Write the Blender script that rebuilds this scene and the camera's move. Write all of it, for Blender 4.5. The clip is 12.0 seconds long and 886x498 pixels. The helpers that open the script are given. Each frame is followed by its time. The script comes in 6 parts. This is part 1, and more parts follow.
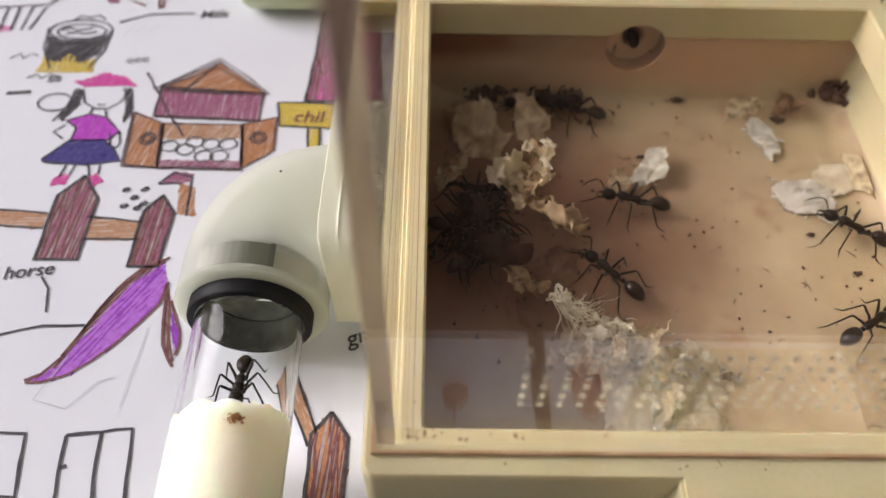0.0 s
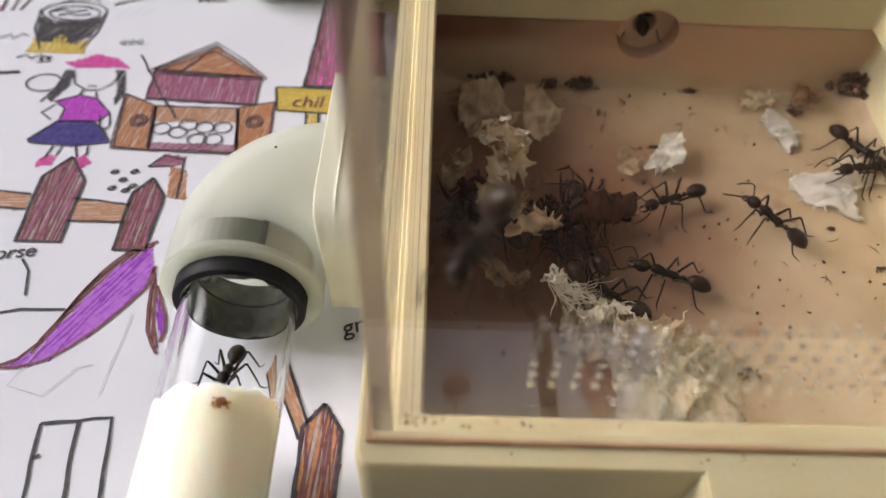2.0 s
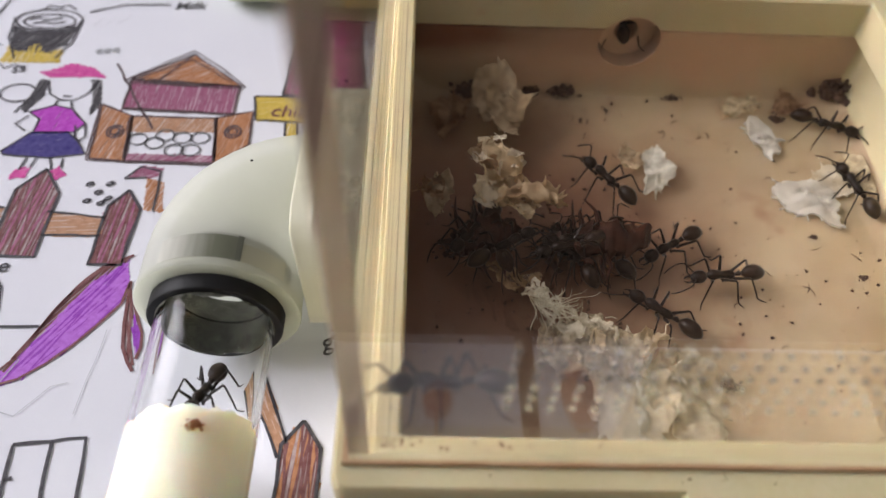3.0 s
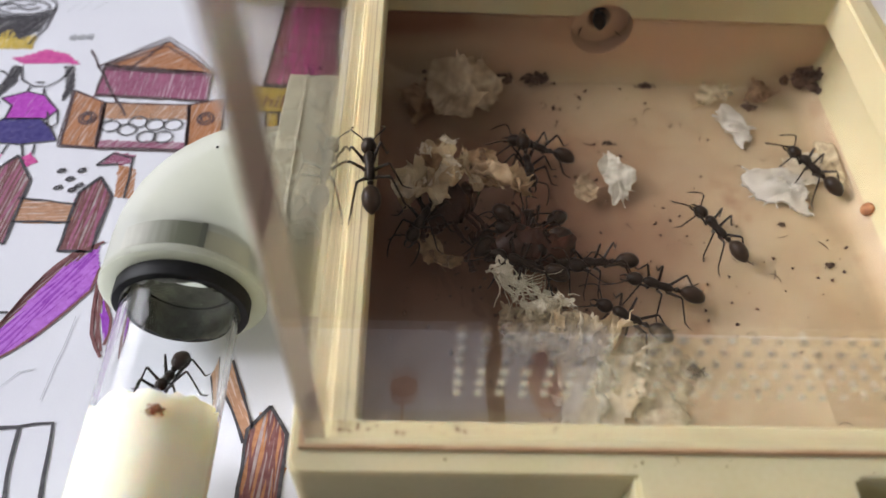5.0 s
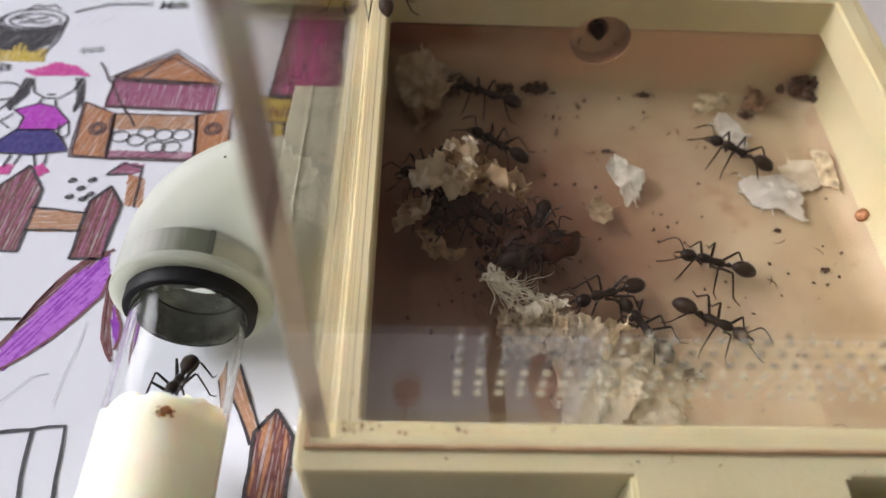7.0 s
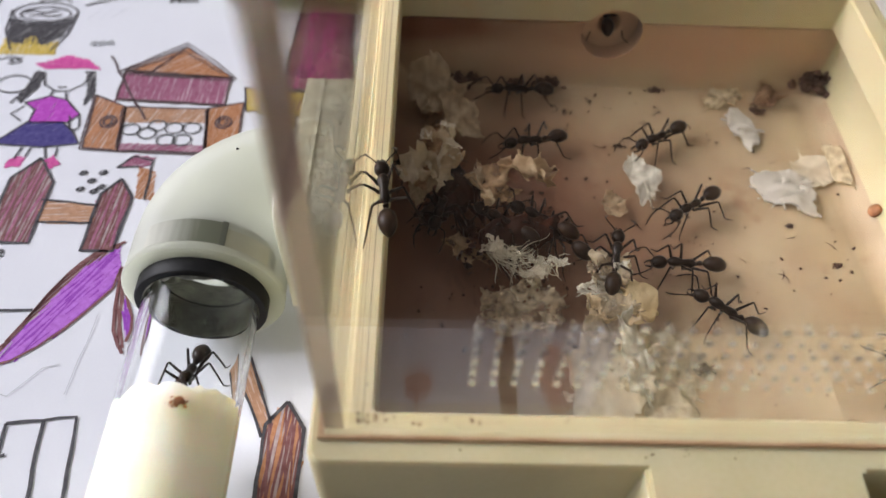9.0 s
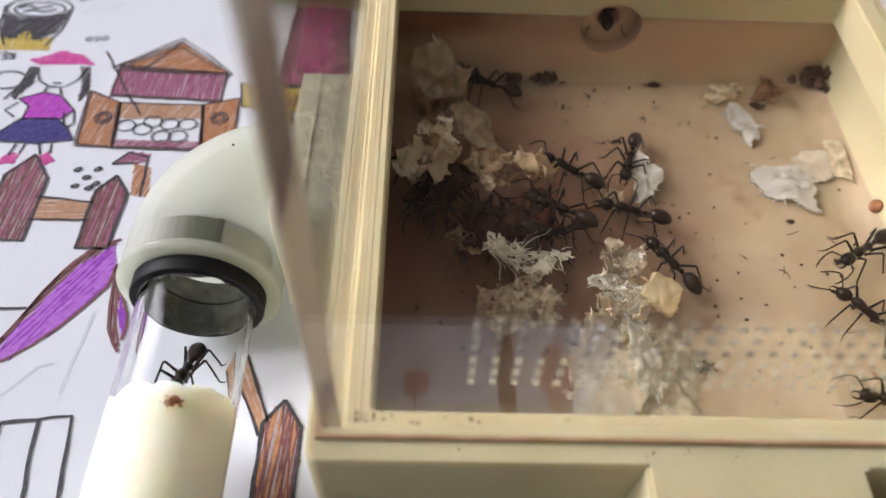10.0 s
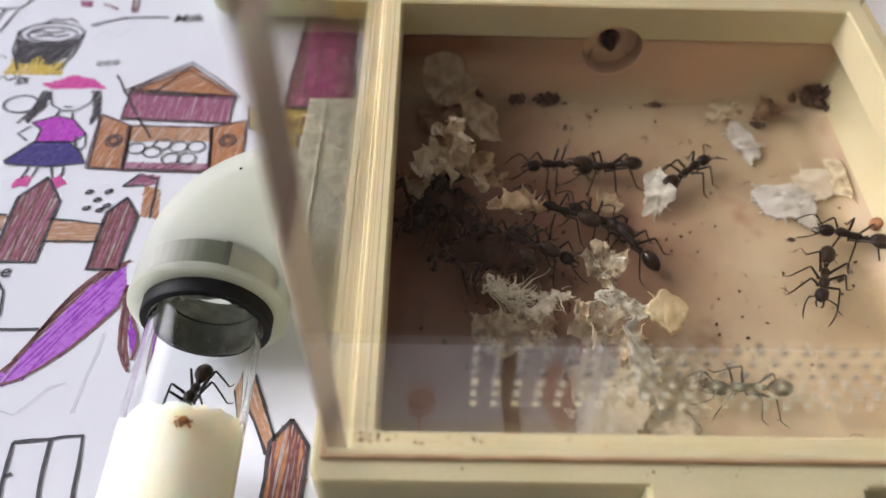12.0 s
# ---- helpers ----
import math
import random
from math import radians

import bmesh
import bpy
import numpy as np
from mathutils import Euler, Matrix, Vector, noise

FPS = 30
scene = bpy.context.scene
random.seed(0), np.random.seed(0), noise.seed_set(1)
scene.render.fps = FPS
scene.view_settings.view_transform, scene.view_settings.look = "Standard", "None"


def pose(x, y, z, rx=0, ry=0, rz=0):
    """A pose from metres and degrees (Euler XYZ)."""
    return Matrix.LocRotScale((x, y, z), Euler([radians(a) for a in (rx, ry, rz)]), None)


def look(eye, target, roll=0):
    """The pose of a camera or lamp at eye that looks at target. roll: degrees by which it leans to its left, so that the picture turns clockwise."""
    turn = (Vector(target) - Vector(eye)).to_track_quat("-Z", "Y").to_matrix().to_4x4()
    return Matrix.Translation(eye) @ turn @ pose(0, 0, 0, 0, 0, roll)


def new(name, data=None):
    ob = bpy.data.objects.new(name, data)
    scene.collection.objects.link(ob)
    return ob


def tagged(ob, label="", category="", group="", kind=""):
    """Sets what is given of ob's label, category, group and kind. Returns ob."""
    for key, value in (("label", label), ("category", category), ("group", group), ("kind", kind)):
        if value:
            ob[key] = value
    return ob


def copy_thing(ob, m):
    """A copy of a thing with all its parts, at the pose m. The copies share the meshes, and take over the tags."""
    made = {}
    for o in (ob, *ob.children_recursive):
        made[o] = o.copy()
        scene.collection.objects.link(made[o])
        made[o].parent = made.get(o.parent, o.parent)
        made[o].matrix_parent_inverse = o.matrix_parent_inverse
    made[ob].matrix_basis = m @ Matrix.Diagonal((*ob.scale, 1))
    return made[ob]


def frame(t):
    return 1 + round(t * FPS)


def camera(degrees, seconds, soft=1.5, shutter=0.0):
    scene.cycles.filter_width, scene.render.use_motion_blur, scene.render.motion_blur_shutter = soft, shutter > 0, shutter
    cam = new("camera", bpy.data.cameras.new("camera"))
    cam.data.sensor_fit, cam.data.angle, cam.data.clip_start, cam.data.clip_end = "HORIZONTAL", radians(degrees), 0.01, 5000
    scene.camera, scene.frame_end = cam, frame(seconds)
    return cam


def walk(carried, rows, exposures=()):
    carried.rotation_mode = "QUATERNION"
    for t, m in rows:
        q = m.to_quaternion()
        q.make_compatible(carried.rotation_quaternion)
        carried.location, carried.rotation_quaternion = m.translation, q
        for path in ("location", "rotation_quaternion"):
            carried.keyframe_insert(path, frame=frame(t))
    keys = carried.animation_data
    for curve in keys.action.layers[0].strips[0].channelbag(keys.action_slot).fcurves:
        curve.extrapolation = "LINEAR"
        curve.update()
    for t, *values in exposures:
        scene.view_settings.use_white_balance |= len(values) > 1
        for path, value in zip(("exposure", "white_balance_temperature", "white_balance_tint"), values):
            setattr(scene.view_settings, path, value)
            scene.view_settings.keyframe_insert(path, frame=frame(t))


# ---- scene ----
# A formicarium on a sheet of children's drawings; all building sizes below are in millimetres.
MM = 0.001
cam = camera(60.0, 12.0, soft=1.5)
cam.data.dof.use_dof, cam.data.dof.focus_distance, cam.data.dof.aperture_fstop = True, 0.104, 20.0
PATH = [
    (0, (0.198, 0.125, 5.123), (0.225, 1.309, 3.512), 1.8),
    (0.5, (0.201, 0.1, 5.178), (0.217, 1.291, 3.572), 1.2),
    (1, (0.288, 0.099, 5.166), (0.294, 1.297, 3.564), 0.9),
    (1.5, (0.273, -0.013, 4.903), (0.267, 1.215, 3.324), 1.2),
    (2, (0.178, 0.115, 4.738), (0.208, 1.338, 3.155), 2.8),
    (2.5, (0.193, 0.215, 4.725), (0.229, 1.431, 3.138), 2.7),
    (3, (0.241, 0.23, 4.747), (0.299, 1.451, 3.165), 3.4),
    (5, (0.435, 0.206, 4.768), (0.506, 1.403, 3.168), 4.0),
    (5.5, (0.444, 0.178, 4.75), (0.515, 1.377, 3.152), 4.1),
    (6, (0.459, 0.188, 4.806), (0.523, 1.383, 3.203), 3.8),
    (6.5, (0.445, 0.119, 4.852), (0.509, 1.335, 3.265), 3.5),
    (7, (0.452, 0.119, 4.86), (0.51, 1.334, 3.272), 3.3),
    (7.5, (0.463, 0.098, 4.829), (0.511, 1.304, 3.235), 3.2),
    (9.5, (0.385, 0.093, 4.822), (0.434, 1.307, 3.233), 3.2),
    (10, (0.396, 0.125, 4.789), (0.45, 1.33, 3.193), 3.3),
    (10.5, (0.385, 0.147, 4.785), (0.441, 1.356, 3.193), 3.3),
    (11, (0.4, 0.13, 4.843), (0.447, 1.346, 3.256), 2.8),
    (11.5, (0.412, 0.126, 4.886), (0.456, 1.347, 3.302), 2.6),
    (12, (0.421, 0.112, 4.89), (0.454, 1.344, 3.315), 2.2),
]
UNIT = 0.02  # metres to one unit of PATH
walk(cam, [(t, look(Vector(e) * UNIT, Vector(g) * UNIT, r)) for t, e, g, r in PATH],
     exposures=[(0.0, -0.03, 6950, 13), (2.2, -0.06, 6900, 13), (3.0, -0.06, 6650, 13), (5.0, 0.03, 6480, 10), (6.0, 0.02, 6480, 10), (6.5, -0.04, 6550, 11), (7.0, -0.04, 6550, 11), (7.5, 0.02, 6500, 10), (9.5, 0.04, 6500, 11), (12.0, 0.03, 6500, 12)])

# ---- light ----
world = bpy.data.worlds.new("world")
scene.world = world
world.use_nodes = True
wn = world.node_tree.nodes
sky = wn.new("ShaderNodeTexSky")
sky.sky_type, sky.sun_disc = "NISHITA", False
sky.sun_elevation, sky.sun_rotation = radians(40), radians(-70)
wn["Background"].inputs["Strength"].default_value = 0.12
world.node_tree.links.new(sky.outputs["Color"], wn["Background"].inputs["Color"])

WINDOW_W = 44.5
lamp = bpy.data.lights.new("window_light", "AREA")
lamp.shape, lamp.size, lamp.size_y = "RECTANGLE", 1.05, 0.85
lamp.energy, lamp.color = WINDOW_W, (0.945, 0.945, 1.02)
light = new("window_light", lamp)
light.matrix_world = look((-1.36, 0.42, 0.80), (0.0, 0.1, 0.05))


# ---- materials ----
def nodes(name):
    m = bpy.data.materials.new(name)
    m.use_nodes = True
    nt = m.node_tree
    return m, nt, nt.nodes["Principled BSDF"]


def surface(name, a, b, size=2.0, fine=0.25, rough=0.5, bump=0.03, sss=0.0, spec=0.5, metal=0.0, trans=0.0, ior=1.45,
            clear=0.0, stretch=(1, 1, 1), per_object=0.0, stains=None):
    """A material with colour that varies between a and b at two sizes (mm), and fine relief (bump in mm)."""
    m, nt, p = nodes(name)
    n, l = nt.nodes, nt.links
    tc, mp = n.new("ShaderNodeTexCoord"), n.new("ShaderNodeMapping")
    mp.inputs["Scale"].default_value = stretch
    l.new(tc.outputs["Object"], mp.inputs["Vector"])
    big, small = n.new("ShaderNodeTexNoise"), n.new("ShaderNodeTexNoise")
    big.inputs["Scale"].default_value, small.inputs["Scale"].default_value = 1000 / size, 1000 / fine
    big.inputs["Detail"].default_value = 4
    for t in (big, small):
        l.new(mp.outputs["Vector"], t.inputs["Vector"])
    add = n.new("ShaderNodeMath")
    add.operation = "MULTIPLY_ADD"
    l.new(small.outputs["Fac"], add.inputs[0])
    add.inputs[1].default_value = 0.35
    l.new(big.outputs["Fac"], add.inputs[2])
    last = add.outputs[0]
    if per_object:
        info, more = n.new("ShaderNodeObjectInfo"), n.new("ShaderNodeMath")
        more.operation = "MULTIPLY_ADD"
        l.new(info.outputs["Random"], more.inputs[0])
        more.inputs[1].default_value = per_object
        l.new(last, more.inputs[2])
        last = more.outputs[0]
    ramp = n.new("ShaderNodeValToRGB")
    ramp.color_ramp.elements[0].position, ramp.color_ramp.elements[1].position = 0.4, 0.95
    ramp.color_ramp.elements[0].color, ramp.color_ramp.elements[1].color = (*a, 1), (*b, 1)
    l.new(last, ramp.inputs["Fac"])
    colour = ramp.outputs["Color"]
    if stains:
        dirt, edge, mix = n.new("ShaderNodeTexNoise"), n.new("ShaderNodeValToRGB"), n.new("ShaderNodeMix")
        dirt.inputs["Scale"].default_value, dirt.inputs["Detail"].default_value = 1000 / stains[1], 6
        l.new(tc.outputs["Object"], dirt.inputs["Vector"])
        edge.color_ramp.elements[0].position, edge.color_ramp.elements[1].position = stains[2], stains[2] + 0.12
        l.new(dirt.outputs["Fac"], edge.inputs["Fac"])
        mix.data_type = "RGBA"
        l.new(edge.outputs["Color"], mix.inputs["Factor"])
        l.new(colour, mix.inputs["A"])
        mix.inputs["B"].default_value = (*stains[0], 1)
        colour = mix.outputs["Result"]
    l.new(colour, p.inputs["Base Color"])
    p.inputs["Roughness"].default_value = rough
    p.inputs["Specular IOR Level"].default_value = spec
    p.inputs["Metallic"].default_value = metal
    p.inputs["Transmission Weight"].default_value = trans
    p.inputs["IOR"].default_value = ior
    p.inputs["Coat Weight"].default_value = clear
    if sss:
        p.inputs["Subsurface Weight"].default_value = sss
        p.inputs["Subsurface Radius"].default_value = (1.0, 0.6, 0.35)
        p.inputs["Subsurface Scale"].default_value = 2.4 * MM
    if bump:
        bp = n.new("ShaderNodeBump")
        bp.inputs["Strength"].default_value, bp.inputs["Distance"].default_value = 0.6, bump * MM
        l.new(add.outputs[0], bp.inputs["Height"])
        l.new(bp.outputs["Normal"], p.inputs["Normal"])
    return m


def see_through(name, base, share, rough=0.4, spec=0.5, through_it=0.4, bump=0.03):
    """Cloudy plastic or thin tissue: part of the light goes straight through, part is scattered on the far side."""
    m = surface(name, base, [min(1, c * 1.06) for c in base], 3.0, 0.4, rough, bump, spec=spec)
    n, l = m.node_tree.nodes, m.node_tree.links
    p, out = n["Principled BSDF"], n["Material Output"]
    back, clear, one, two = n.new("ShaderNodeBsdfTranslucent"), n.new("ShaderNodeBsdfTransparent"), n.new("ShaderNodeMixShader"), n.new("ShaderNodeMixShader")
    back.inputs["Color"].default_value = (*base, 1)
    one.inputs[0].default_value, two.inputs[0].default_value = through_it, share
    l.new(p.outputs[0], one.inputs[1]), l.new(back.outputs[0], one.inputs[2])
    l.new(one.outputs[0], two.inputs[1]), l.new(clear.outputs[0], two.inputs[2])
    l.new(two.outputs[0], out.inputs["Surface"])
    return m


def shed(name, base, stain, share):
    """Thin torn skin or tissue: blotchy stains, fine fibrous grain and creases, thinner (clearer) in patches."""
    m = see_through(name, base, share, 0.75, 0.25, bump=0.0)
    n, l = m.node_tree.nodes, m.node_tree.links
    p = n["Principled BSDF"]
    was = p.inputs["Base Color"].links[0].from_socket
    tc, nz, edge, mix = [n.new("ShaderNode" + k) for k in ("TexCoord", "TexNoise", "ValToRGB", "Mix")]
    nz.inputs["Scale"].default_value, nz.inputs["Detail"].default_value = 330, 8
    l.new(tc.outputs["Object"], nz.inputs["Vector"])
    edge.color_ramp.elements[0].position, edge.color_ramp.elements[1].position = 0.40, 0.64
    l.new(nz.outputs["Fac"], edge.inputs["Fac"])
    mix.data_type = "RGBA"
    l.new(edge.outputs["Color"], mix.inputs["Factor"])
    l.new(was, mix.inputs["A"])
    mix.inputs["B"].default_value = (*stain, 1)
    grain, fine, dark = [n.new("ShaderNode" + k) for k in ("TexNoise", "MapRange", "Mix")]
    grain.inputs["Scale"].default_value, grain.inputs["Detail"].default_value, grain.inputs["Distortion"].default_value = 1900, 3, 1.2
    l.new(tc.outputs["Object"], grain.inputs["Vector"])
    for key, value in (("From Min", 0.35), ("From Max", 0.7), ("To Min", 0.0), ("To Max", 0.45)):
        fine.inputs[key].default_value = value
    l.new(grain.outputs["Fac"], fine.inputs["Value"])
    dark.data_type = "RGBA"
    l.new(fine.outputs["Result"], dark.inputs["Factor"])
    l.new(mix.outputs["Result"], dark.inputs["A"])
    dark.inputs["B"].default_value = (*[c * 0.55 for c in stain], 1)
    l.new(dark.outputs["Result"], p.inputs["Base Color"])
    thin, clear = n.new("ShaderNodeTexNoise"), n.new("ShaderNodeMapRange")
    thin.inputs["Scale"].default_value, thin.inputs["Detail"].default_value = 520, 5
    l.new(tc.outputs["Object"], thin.inputs["Vector"])
    for key, value in (("From Min", 0.4), ("From Max", 0.7), ("To Min", share * 0.4), ("To Max", min(0.85, share * 2.2 + 0.1))):
        clear.inputs[key].default_value = value
    l.new(thin.outputs["Fac"], clear.inputs["Value"])
    last = n["Material Output"].inputs["Surface"].links[0].from_node
    l.new(clear.outputs["Result"], last.inputs[0])
    bp = n.new("ShaderNodeBump")
    bp.inputs["Strength"].default_value, bp.inputs["Distance"].default_value = 0.8, 0.16 * MM
    l.new(grain.outputs["Fac"], bp.inputs["Height"])
    l.new(bp.outputs["Normal"], p.inputs["Normal"])
    return m


def glass(name, tint, rough=0.0, ior=1.49):
    m, nt, p = nodes(name)
    p.inputs["Base Color"].default_value = (*tint, 1)
    p.inputs["Transmission Weight"].default_value, p.inputs["Roughness"].default_value, p.inputs["IOR"].default_value = 1.0, rough, ior
    return m


PLA = surface("cream_printed_plastic", (0.472, 0.41, 0.232), (0.55, 0.488, 0.302), 14, 0.6, 0.58, 0.03, spec=0.22, sss=0.4, stretch=(1, 1, 1), stains=((0.42, 0.25, 0.13), 5, 0.70))
FLOOR = surface("soiled_cream_floor", (0.36, 0.258, 0.15), (0.52, 0.415, 0.265), 11, 0.5, 0.5, 0.05, sss=0.3, stains=((0.33, 0.205, 0.115), 9, 0.60))


def tint_round(m, centre, spread, inner, outer, colour):
    """Blends in a colour that thins out, unevenly, away from a centre (mm)."""
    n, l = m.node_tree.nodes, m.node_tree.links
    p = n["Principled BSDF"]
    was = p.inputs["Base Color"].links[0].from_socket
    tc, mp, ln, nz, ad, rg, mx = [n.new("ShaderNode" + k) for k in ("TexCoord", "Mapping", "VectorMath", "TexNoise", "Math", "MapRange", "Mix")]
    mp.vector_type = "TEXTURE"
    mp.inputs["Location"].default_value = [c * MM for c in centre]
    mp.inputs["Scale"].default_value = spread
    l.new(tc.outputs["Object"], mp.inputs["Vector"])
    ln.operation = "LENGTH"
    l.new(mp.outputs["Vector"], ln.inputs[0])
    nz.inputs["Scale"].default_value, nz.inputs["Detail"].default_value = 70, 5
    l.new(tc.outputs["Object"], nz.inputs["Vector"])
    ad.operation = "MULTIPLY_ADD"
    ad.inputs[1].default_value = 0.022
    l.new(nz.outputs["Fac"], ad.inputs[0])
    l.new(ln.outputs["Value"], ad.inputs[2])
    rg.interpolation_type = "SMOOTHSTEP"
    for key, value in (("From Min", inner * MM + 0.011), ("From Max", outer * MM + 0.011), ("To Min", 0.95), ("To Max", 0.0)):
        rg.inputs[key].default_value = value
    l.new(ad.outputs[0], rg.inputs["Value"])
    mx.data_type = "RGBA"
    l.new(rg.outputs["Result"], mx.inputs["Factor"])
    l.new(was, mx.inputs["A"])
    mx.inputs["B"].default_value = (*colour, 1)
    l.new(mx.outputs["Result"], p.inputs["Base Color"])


# nest dirt round the pile, with soft shade beside it put into the colour
tint_round(FLOOR, (14, 78, 4), (1.3, 1.02, 3.0), 10, 46, (0.165, 0.068, 0.035))
# pinker tint along the far wall
tint_round(FLOOR, (46, 114.6, 11.5), (4.4, 0.28, 0.75), 5, 15, (0.51, 0.335, 0.215))
# reddish stain high on the far wall, with the rim's shade painted in
tint_round(FLOOR, (8, 114.4, 15.2), (2.3, 1.2, 0.42), 1, 15, (0.20, 0.078, 0.036))
ACRYLIC = glass("clear_acrylic", (0.94, 0.908, 0.87))
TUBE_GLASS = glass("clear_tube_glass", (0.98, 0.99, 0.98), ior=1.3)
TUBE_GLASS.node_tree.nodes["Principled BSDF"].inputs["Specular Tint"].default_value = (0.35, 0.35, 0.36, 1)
SIDE_ACRYLIC = glass("thin_clear_acrylic", (0.97, 0.955, 0.93), ior=1.18)
ELBOW = see_through("milky_plastic", (0.93, 0.945, 0.86), 0.32, 0.12, through_it=0.72)
DARK_SMOKY = see_through("doubled_tape_seen_through_plastic", (0.24, 0.245, 0.2), 0.1, 0.12)
FADING = see_through("tape_fading_under_plastic", (0.9, 0.89, 0.81), 0.1, 0.12, through_it=0.15)


def fade_along(m, x0, x1, dark, streak):
    """Tape that lies close under the plastic at x1 and comes loose, and paler, towards x0 (mm), with streaks across."""
    n, l = m.node_tree.nodes, m.node_tree.links
    p = n["Principled BSDF"]
    was = p.inputs["Base Color"].links[0].from_socket
    tc, split, rg, mp, nz, ad, mx = [n.new("ShaderNode" + k) for k in ("TexCoord", "SeparateXYZ", "MapRange", "Mapping", "TexNoise", "Math", "Mix")]
    l.new(tc.outputs["Object"], split.inputs[0])
    l.new(split.outputs["X"], rg.inputs["Value"])
    for key, value in (("From Min", x0 * MM), ("From Max", x1 * MM), ("To Min", 0.0), ("To Max", 1.0)):
        rg.inputs[key].default_value = value
    mp.inputs["Scale"].default_value = (1, 0.08, 1)
    l.new(tc.outputs["Object"], mp.inputs["Vector"])
    nz.inputs["Scale"].default_value = 1500
    l.new(mp.outputs["Vector"], nz.inputs["Vector"])
    ad.operation, ad.inputs[1].default_value, ad.use_clamp = "MULTIPLY_ADD", streak, True
    l.new(nz.outputs["Fac"], ad.inputs[0])
    l.new(rg.outputs["Result"], ad.inputs[2])
    mx.data_type = "RGBA"
    l.new(ad.outputs[0], mx.inputs["Factor"])
    l.new(was, mx.inputs["A"])
    mx.inputs["B"].default_value = (*dark, 1)
    l.new(mx.outputs["Result"], p.inputs["Base Color"])


fade_along(FADING, -27.5, -18.5, (0.17, 0.18, 0.125), 0.3)
OLIVE_TAPE = see_through("single_tape_seen_through_plastic", (0.90, 0.89, 0.79), 0.25, 0.12, through_it=0.5)
fade_along(OLIVE_TAPE, -13.2, -17.0, (0.56, 0.54, 0.38), 0.12)
EDGE = see_through("sawn_acrylic_edge", (0.34, 0.245, 0.19), 0.26, 0.5)
DRILLED = see_through("drilled_acrylic", (0.92, 0.86, 0.72), 0.92, 0.25)
# bright crescent at each drilled hole, a glint put into the lip's colour
HOLE_GLINT = see_through("frosted_lip_of_drilled_hole", (0.95, 0.90, 0.75), 0.82, 0.3)
TAPE = see_through("yellowed_clear_tape", (0.95, 0.93, 0.75), 0.13, 0.16, through_it=0.25, bump=0.004)
RUBBER = surface("black_tape", (0.008, 0.008, 0.009), (0.022, 0.022, 0.022), 2, 0.3, 0.5, 0.05, spec=0.2, stretch=(0.15, 1, 1))
TAPE_BACK = surface("grey_sticky_tape", (0.022, 0.024, 0.02), (0.20, 0.20, 0.165), 2.4, 0.2, 0.55, 0.2, spec=0.35, stains=((0.34, 0.34, 0.29), 2.5, 0.62))
COTTON = surface("damp_cotton", (0.77, 0.765, 0.60), (0.83, 0.825, 0.68), 4, 0.3, 0.85, 0.2, spec=0.2, sss=1.0)
COTTON.node_tree.nodes["Principled BSDF"].inputs["Subsurface Scale"].default_value = 7 * MM
PAPER = surface("white_drawing_paper", (0.74, 0.75, 0.81), (0.79, 0.80, 0.85), 30, 0.3, 0.75, 0.012, spec=0.25)
TABLE = surface("dark_table_top", (0.06, 0.045, 0.035), (0.11, 0.08, 0.06), 40, 2, 0.4, 0.05, stretch=(0.2, 1, 1))
WALL = surface("painted_wall", (0.64, 0.63, 0.60), (0.69, 0.68, 0.65), 300, 10, 0.8, 0.3)
CEILING = surface("ceiling_paint", (0.72, 0.71, 0.69), (0.77, 0.76, 0.74), 300, 10, 0.85, 0.3)
FRAME = surface("window_frame_paint", (0.70, 0.70, 0.68), (0.76, 0.76, 0.74), 60, 4, 0.45, 0.05)


INK_OF = {}


def ink(name, c, rough=0.6):
    INK_OF[name] = c
    return surface(name, [k * 0.75 for k in c], [k + (0.8 - k) * 0.1 for k in c], 0.9, 0.16, rough, 0.01, spec=0.3)


BLACK_INK = ink("black_pencil_line", (0.035, 0.03, 0.04))
GREY_INK = ink("grey_pencil_line", (0.46, 0.48, 0.50))
FAINT_INK = ink("faint_pencil_line", (0.58, 0.59, 0.63))
LILAC_INK = ink("lilac_crayon", (0.54, 0.15, 0.74))
DARK_GREY_INK = ink("dark_grey_pencil_line", (0.12, 0.12, 0.13))
BROWN_INK = ink("dark_brown_crayon", (0.20, 0.055, 0.055))
ORANGE_INK = ink("orange_crayon", (0.52, 0.215, 0.085))
PALE_ORANGE = ink("pale_orange_crayon", (0.55, 0.29, 0.16))
PURPLE_INK = ink("purple_crayon", (0.34, 0.03, 0.55))
PINK_INK = ink("pink_crayon", (0.72, 0.06, 0.36))
BLUE_INK = ink("dark_blue_crayon", (0.03, 0.015, 0.22))
YELLOW_INK = ink("yellow_crayon", (0.72, 0.52, 0.07))
PLUM_INK = ink("plum_crayon", (0.37, 0.10, 0.20))
MAGENTA_INK = ink("magenta_crayon", (0.55, 0.035, 0.58))
UMBER_INK = ink("dark_umber_line", (0.09, 0.045, 0.05))
FADED_RED = ink("faded_red_crayon", (0.62, 0.31, 0.27))
OLIVE_INK = ink("dark_olive_crayon", (0.13, 0.075, 0.045))


# ---- building helpers ----
def mesh_of(bm, smooth=True):
    me = bpy.data.meshes.new("mesh")
    bmesh.ops.scale(bm, vec=(MM, MM, MM), verts=bm.verts)
    bm.normal_update()
    bm.to_mesh(me)
    bm.free()
    if smooth:
        me.shade_smooth()
    return me


